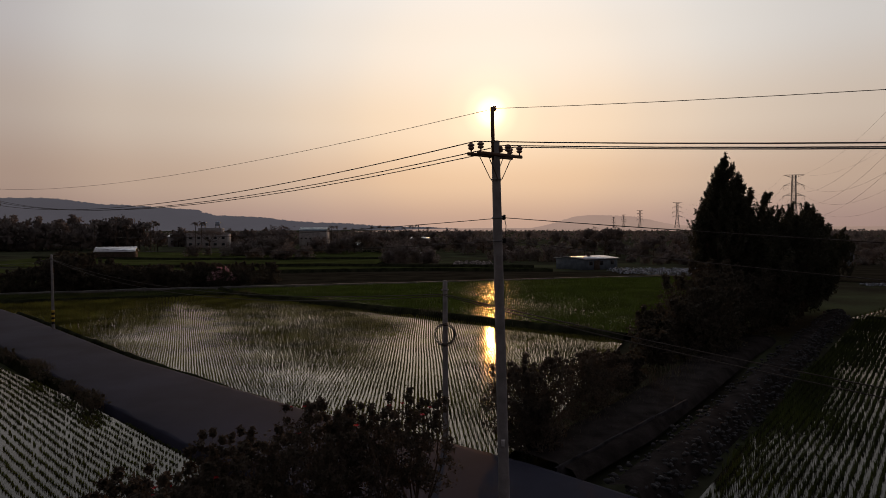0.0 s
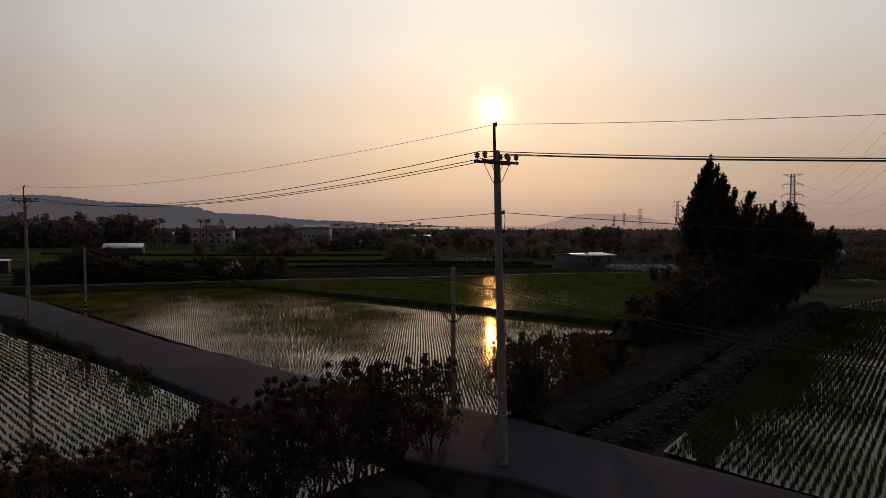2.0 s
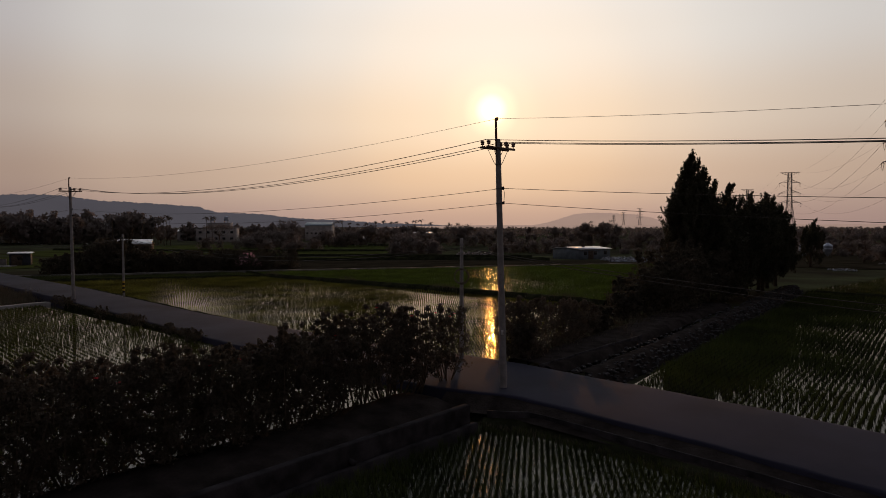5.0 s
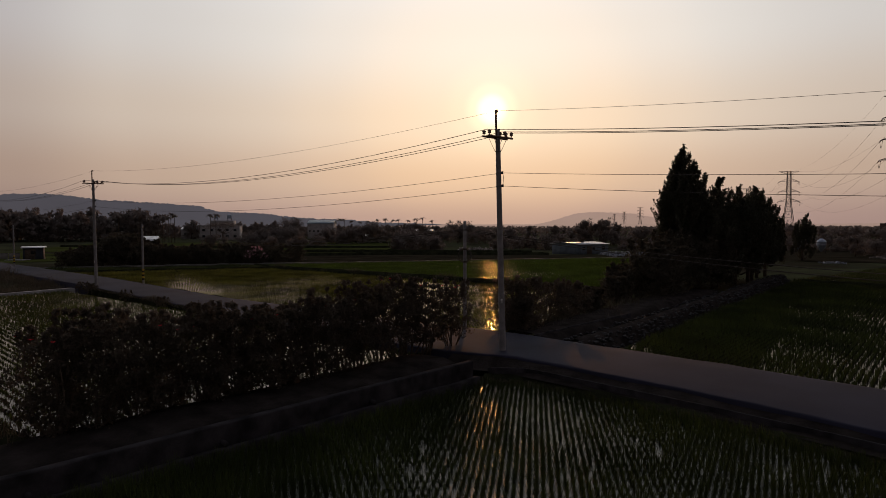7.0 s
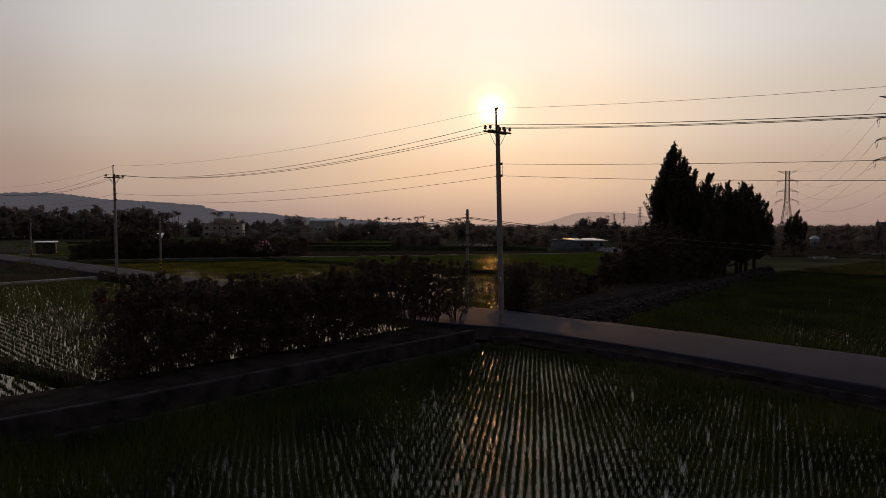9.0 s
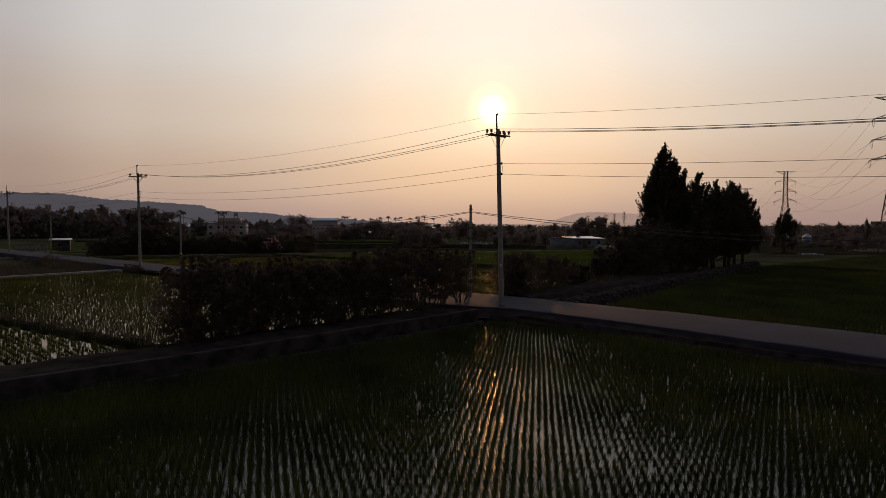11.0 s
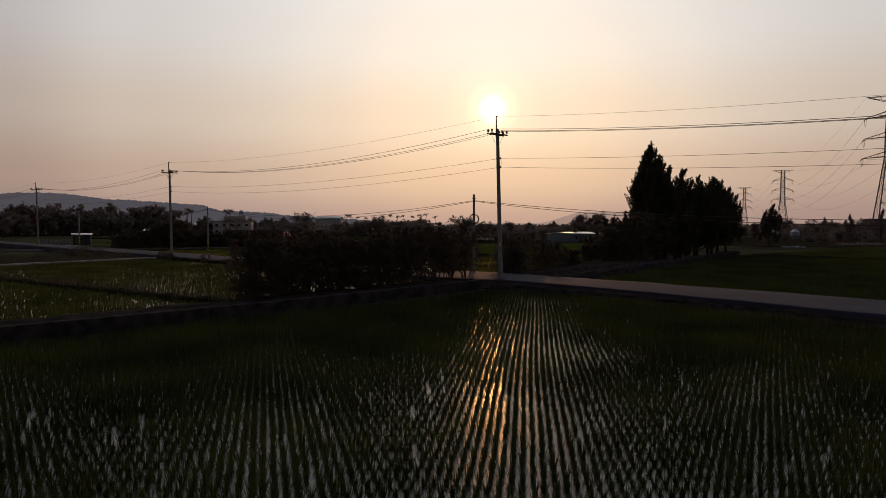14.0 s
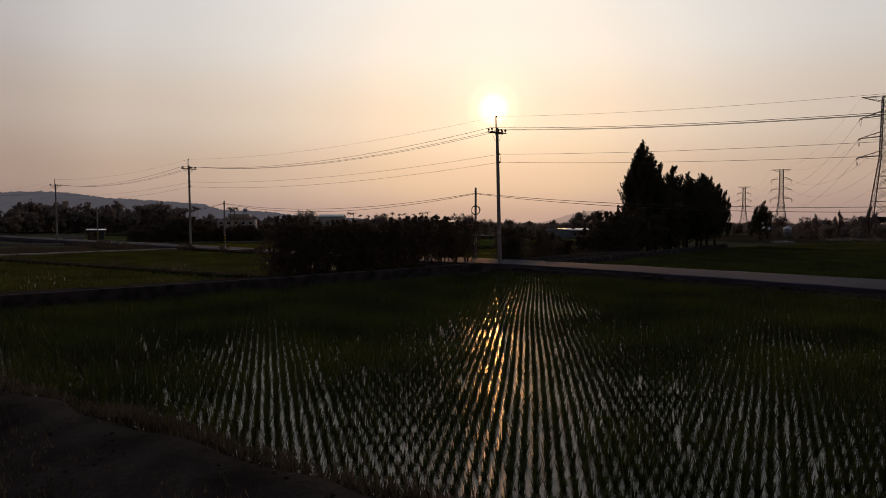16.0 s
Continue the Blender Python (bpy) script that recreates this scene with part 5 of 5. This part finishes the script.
def clods(points, near, far, profile, n_, seed, label):
    """Lumps of earth lying on a bank that has this profile."""
    rng = np.random.default_rng(seed)
    p = resample(points, 0.3)
    d = np.gradient(p[:, :2], axis=0)
    d /= np.linalg.norm(d, axis=1)[:, None]
    lump_v, lump_f = lathe([(0.03, -0.5), (0.85, -0.3), (0.8, 0.25), (0.3, 0.55), (0.03, 0.6)], 6)
    geos = []
    for i in range(n_):
        k, o = rng.integers(len(p)), rng.uniform(near, far)
        x, y = p[k, 0] - d[k, 1] * o, p[k, 1] + d[k, 0] * o
        sc = 0.014 + 0.035 * rng.random() ** 3
        v = lump_v * sc * rng.uniform(0.7, 1.4, 3) + rng.normal(0, 0.12 * sc, lump_v.shape)
        geos.append(moved((v, lump_f), x, y, float(np.interp(o, [q[0] for q in profile], [q[1] for q in profile])) + 0.2 * sc, rng.uniform(0, 6.28)))
    return solid("soil_clods", join(*geos), "soil", label, "soil", "stuff")


clods([(-26.5, -31.2), (-11.7, -39.0), (-2, -44.1), (6, -48.3)], -4.4, 0.5, [(-5.0, -0.62), (-2.6, -0.60), (-1.5, -0.68), (-0.75, -0.50), (-0.3, -0.31), (0.15, -0.28), (0.55, -0.45)], 1100, 61, "loose dark clods of earth on the paddy bank")


def bag_heap(x0, y0, x1, y1, high, n_, seed, label, size=1.0, name="plastic_heap", mat="sheet"):
    """Crumpled bags piled up: small uneven lumps that lie on one another."""
    rng = np.random.default_rng(seed)
    lump_v, lump_f = lathe([(0.03, -0.7), (0.8, -0.5), (0.9, 0.2), (0.45, 0.7), (0.03, 0.85)], 6)
    geos = []
    for i in range(n_):
        x, y = rng.uniform(x0, x1), rng.uniform(y0, y1)
        q = abs(2 * (y - y0) / (y1 - y0) - 1)
        z = float(ground_z(x, y)) + high * (1 - q * q) * rng.uniform(0.2, 1.0) + 0.1
        sc = rng.uniform(0.14, 0.34) * size
        v = lump_v * sc * rng.uniform(0.6, 1.3, 3) + rng.normal(0, 0.12 * sc, lump_v.shape)
        geos.append(moved((v, lump_f), x, y, z, rng.uniform(0, 6.28)))
    return solid(name, join(*geos), mat, label, "heap", "stuff")


bag_heap(25.2, 110.2, 46.6, 122, 0.9, 1300, 31, "long heap of crumpled blue and white plastic bags", 0.62)
bag_heap(58.5, 85, 62.5, 87.5, 0.3, 80, 32, "small heap of white plastic bags", 0.5)

bag_heap(-10, 144, 0, 150, 1.0, 260, 33, "long low heap of pale rubble behind the fields", 1.5, "rubble_heap", "rubble")

bag_heap(78, 101, 97, 106, 0.5, 420, 34, "low heap of pale rubble beside the far field", 0.65, "rubble_heap", "rubble")


# ---- pylons and far hills ----
def pylon(name, at, tall, turn, thick, label, wide=1.0):
    t = thing(name, at, label, "pylon", "pylons", turn)
    base, waist, top = tall * 0.09, tall * 0.034, tall * 0.026
    zw = tall * 0.50

    def half(z):
        return base + (waist - base) * min(1, z / zw) if z < zw else waist + (top - waist) * (z - zw) / (tall - zw)

    corners = ((-1, -1), (1, -1), (1, 1), (-1, 1))
    levels = [0, 0.13, 0.24, 0.34, 0.42, 0.50, 0.57, 0.64, 0.71, 0.78, 0.85, 0.92, 1.0]
    for cx, cy in corners:
        part("leg", tube([(cx * half(z * tall), cy * half(z * tall), z * tall) for z in (0, 0.50, 1.0)], thick, 4), "tower_steel", t)
    braces = []
    for z0, z1 in zip(levels, levels[1:]):
        a, b = half(z0 * tall), half(z1 * tall)
        for (cx, cy), (dx, dy) in zip(corners, corners[1:] + corners[:1]):
            braces.append(bar((cx * a, cy * a, z0 * tall), (dx * b, dy * b, z1 * tall), thick * 0.62))
            braces.append(bar((dx * a, dy * a, z0 * tall), (cx * b, cy * b, z1 * tall), thick * 0.62))
            braces.append(bar((cx * b, cy * b, z1 * tall), (dx * b, dy * b, z1 * tall), thick * 0.62))
    part("bracing", join(*braces), "tower_steel", t)
    tips = []
    for z, reach, drop in ((1.0, 0.178, 0), (0.84, 0.180, 1), (0.67, 0.188, 1), (0.51, 0.198, 1)):
        for s in (-1, 1):
            zz, hw = z * tall, half(z * tall)
            tip = (s * reach * wide * tall, 0, zz - (0 if not drop else 0.012 * tall))
            low = zz - 0.045 * tall if not drop else zz + 0.04 * tall
            arm = [bar((s * hw, c * hw, zz), tip, thick * 0.8) for c in (-1, 1)] + [bar((s * hw, c * hw, low), tip, thick * 0.8) for c in (-1, 1)]
            for q in (0.35, 0.68):
                m = np.array([s * hw, 0, zz]) * (1 - q) + np.array(tip) * q
                arm.append(bar(m, np.array([s * hw, 0, low]) * (1 - q * 0.8) + np.array(tip) * q * 0.8, thick * 0.5))
            part("arm", join(*arm), "tower_steel", t)
            if drop:
                o = np.array(tip)
                k = np.linspace(0, 1, 7)
                loop = np.stack([o[0] + 0 * k, (k - 0.5) * 0.075 * tall, o[2] - 0.055 * tall * np.sin(k * math.pi) - 0.012 * tall], 1)
                for e in (-1, 1):
                    part("insulator_string", tube([o, o + np.array([0, e * 0.042 * tall, -0.015 * tall])], thick * 0.95, 6), "porcelain", t)
                part("jumper", tube(loop, thick * 0.32, 5), "wire", t)
            tips.append((tip, drop))
    return t, tips


pier = thing("concrete_platform", (197.7, 284.8, gz_(0, 285)), "dark concrete platform under a pylon", "platform")
part("deck", box(-8.2, -7.5, 5.4, 8.2, 7.5, 8.4, 0.1), "wall", pier)
for dx in (-6.2, 6.2):
    for dy in (-5.2, 5.2):
        part("pier", box(dx - 1.1, dy - 1.1, -0.5, dx + 1.1, dy + 1.1, 5.4, 0.05), "wall", pier)
PYLONS = [((197.7, 284.8, gz_(0, 285) + 8.4), 61.0, -0.30, 0.27), ((293.3, 617, gz_(0, 617)), 60.0, -0.24, 0.25), ((404, 1000, gz_(0, 617)), 64, -0.2, 0.29), ((433, 1482, gz_(0, 617)), 66, -0.2, 0.40),
          ((528, 2258, gz_(0, 617)), 67, -0.2, 0.52), ((644, 3092, gz_(0, 617)), 67, -0.2, 0.66), ((690, 3580, gz_(0, 617)), 62, -0.2, 0.75)]
all_tips = []
for at, tall, turn, thick in PYLONS:
    ob, tips = pylon("pylon", at, tall, turn, thick, "tall steel lattice pylon carrying power lines", 1.0 if at[1] < 300 else 0.83)
    m = pose(*at, 0, 0, math.degrees(turn))
    all_tips.append([(m @ Vector(p), d) for p, d in tips])
right_tips = [(Vector((p.x + 150, p.y - 400, p.z)), d) for p, d in all_tips[0]]
for ta, tb, sag in ((right_tips, all_tips[0], 17), (all_tips[0], all_tips[1], 17), (all_tips[1], all_tips[2], 17), (all_tips[2], all_tips[3], 19)):
    for (a, d), (b, _) in zip(ta, tb):
        wire("high_voltage_line", a, b, sag * (1 if d else 0.7), 0.05 if d else 0.035, "high-voltage conductor between pylons", "high-voltage lines")


def far_ridge(name, mat, dist, stops, seed, rough, thick=220.0, label="hazy wooded ridge on the horizon"):
    """A long hill: stops are (degrees from straight ahead, height in metres)."""
    az = np.linspace(stops[0][0], stops[-1][0], 1500)
    hgt = np.interp(az, [s[0] for s in stops], [s[1] for s in stops])
    x, y = np.sin(np.radians(az)) * dist, np.cos(np.radians(az)) * dist
    ridge_h = hgt + (wobble(x, y, 0.006, rough * 1.2, seed) + wobble(x, y, 0.045, rough * 0.35, seed + 2) + wobble(x, y, 0.13, rough * 0.35, seed + 4) + wobble(x, y, 0.31, rough * 0.4, seed + 8)) * np.clip(hgt / 25, 0, 1)
    v = []
    for k_, (q, z) in enumerate(((0.0, 0.0), (0.45, 0.55), (1.0, 1.0), (1.6, 0.5), (2.2, 0.0))):
        s = 1 + thick * q / dist
        v.append(np.stack([x * s, y * s, -3.2 + ridge_h * z], 1))
    v = np.stack(v, 1)
    i, j = np.meshgrid(np.arange(len(az) - 1), np.arange(4), indexing="ij")
    f = np.stack([i * 5 + j, (i + 1) * 5 + j, (i + 1) * 5 + j + 1, i * 5 + j + 1], -1).reshape(-1, 4)
    return solid(name, (v.reshape(-1, 3), f), mat, label, "hill", "structure")


# these emission colours stand in for the haze over hills and plain
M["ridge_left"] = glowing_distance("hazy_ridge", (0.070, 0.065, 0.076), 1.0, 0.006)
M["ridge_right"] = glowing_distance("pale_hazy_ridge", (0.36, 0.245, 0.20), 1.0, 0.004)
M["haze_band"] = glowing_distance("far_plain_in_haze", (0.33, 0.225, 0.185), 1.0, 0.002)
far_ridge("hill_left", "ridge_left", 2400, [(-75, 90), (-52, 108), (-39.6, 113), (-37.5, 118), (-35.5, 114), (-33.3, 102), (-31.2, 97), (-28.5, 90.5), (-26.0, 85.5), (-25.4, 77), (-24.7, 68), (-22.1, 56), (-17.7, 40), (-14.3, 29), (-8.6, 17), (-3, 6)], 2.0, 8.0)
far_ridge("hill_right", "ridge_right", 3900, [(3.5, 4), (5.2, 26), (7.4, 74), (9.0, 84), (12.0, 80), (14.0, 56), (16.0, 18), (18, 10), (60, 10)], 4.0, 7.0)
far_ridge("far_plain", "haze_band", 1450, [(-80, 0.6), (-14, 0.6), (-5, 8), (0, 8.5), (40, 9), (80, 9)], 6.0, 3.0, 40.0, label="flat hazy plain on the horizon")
woods_rng = np.random.default_rng(77)
wa, wd = np.radians(woods_rng.uniform(-50, 46, 1500)), woods_rng.uniform(420, 1300, 1500)
wc = np.stack([np.sin(wa) * wd, np.cos(wa) * wd - 18, np.full(1500, -3.0)], 1)
wc = np.repeat(wc, 5, axis=0) + woods_rng.normal(0, 1, (7500, 3)) * np.array([4.5, 4.5, 0])
wc[:, 2] += woods_rng.uniform(0.5, 5.5, 7500)
solid("far_woods", leaves(woods_rng, wc, 1.1, 4, 2.8, 0.6), "leaf_hazed", "distant woods on the plain", "woods", "stuff")

# ---- stones facing the bank beside the right-hand paddy ----
stone_rng = np.random.default_rng(41)
stone_meshes = []
for i in range(6):
    bm = bmesh.new()
    bmesh.ops.create_icosphere(bm, subdivisions=1, radius=1.0)
    for w_ in bm.verts:
        w_.co *= 1 + 0.22 * noise.noise(w_.co * 1.3 + Vector((i * 7, 0, 0)))
        w_.co.z *= 0.62
    me = bpy.data.meshes.new("stone")
    bm.to_mesh(me)
    bm.free()
    me.materials.append(M["stone"])
    stone_meshes.append(me)
sp_ = resample([(4.5, 3.0), (10.1, 10.8), (17.7, 22.2), (36.0, 49.6)], 0.16)
for i in range(300):
    q = sp_[int((i / 300) ** 1.15 * (len(sp_) - 1))]
    o = stone_rng.uniform(-0.45, 0.75)
    st = new("stone", stone_meshes[i % 6])
    st.parent = stone_bank
    sc = stone_rng.uniform(0.07, 0.16)
    st.matrix_basis = Matrix.LocRotScale((q[0] + 0.82 * o + stone_rng.normal(0, 0.1), q[1] - 0.55 * o, -0.16 - max(0, o) * 0.95 + stone_rng.uniform(-0.05, 0.05)), Euler((stone_rng.uniform(-0.5, 0.5), stone_rng.uniform(-0.5, 0.5), stone_rng.uniform(0, 6))), (sc * stone_rng.uniform(0.8, 1.3), sc, sc))
base_me = stone_meshes[0]
bv = np.array([w_.co[:] for w_ in base_me.vertices])
bf = np.array([p.vertices[:] for p in base_me.polygons])
many = []
for i in range(1100):
    q = sp_[stone_rng.integers(len(sp_))]
    o = stone_rng.uniform(-1.5, 0.85)
    sc, t = stone_rng.uniform(0.05, 0.14), stone_rng.uniform(0, 6.28)
    many.append(moved((bv * sc * stone_rng.uniform(0.7, 1.3, 3), bf), q[0] + 0.82 * o, q[1] - 0.55 * o, -0.12 - max(0, o) * 0.95 + stone_rng.uniform(-0.05, 0.06), t))
rest = part("small_stones", join(*many), "stone", stone_bank, "loose smaller stones")
rest["kind"] = "stuff"
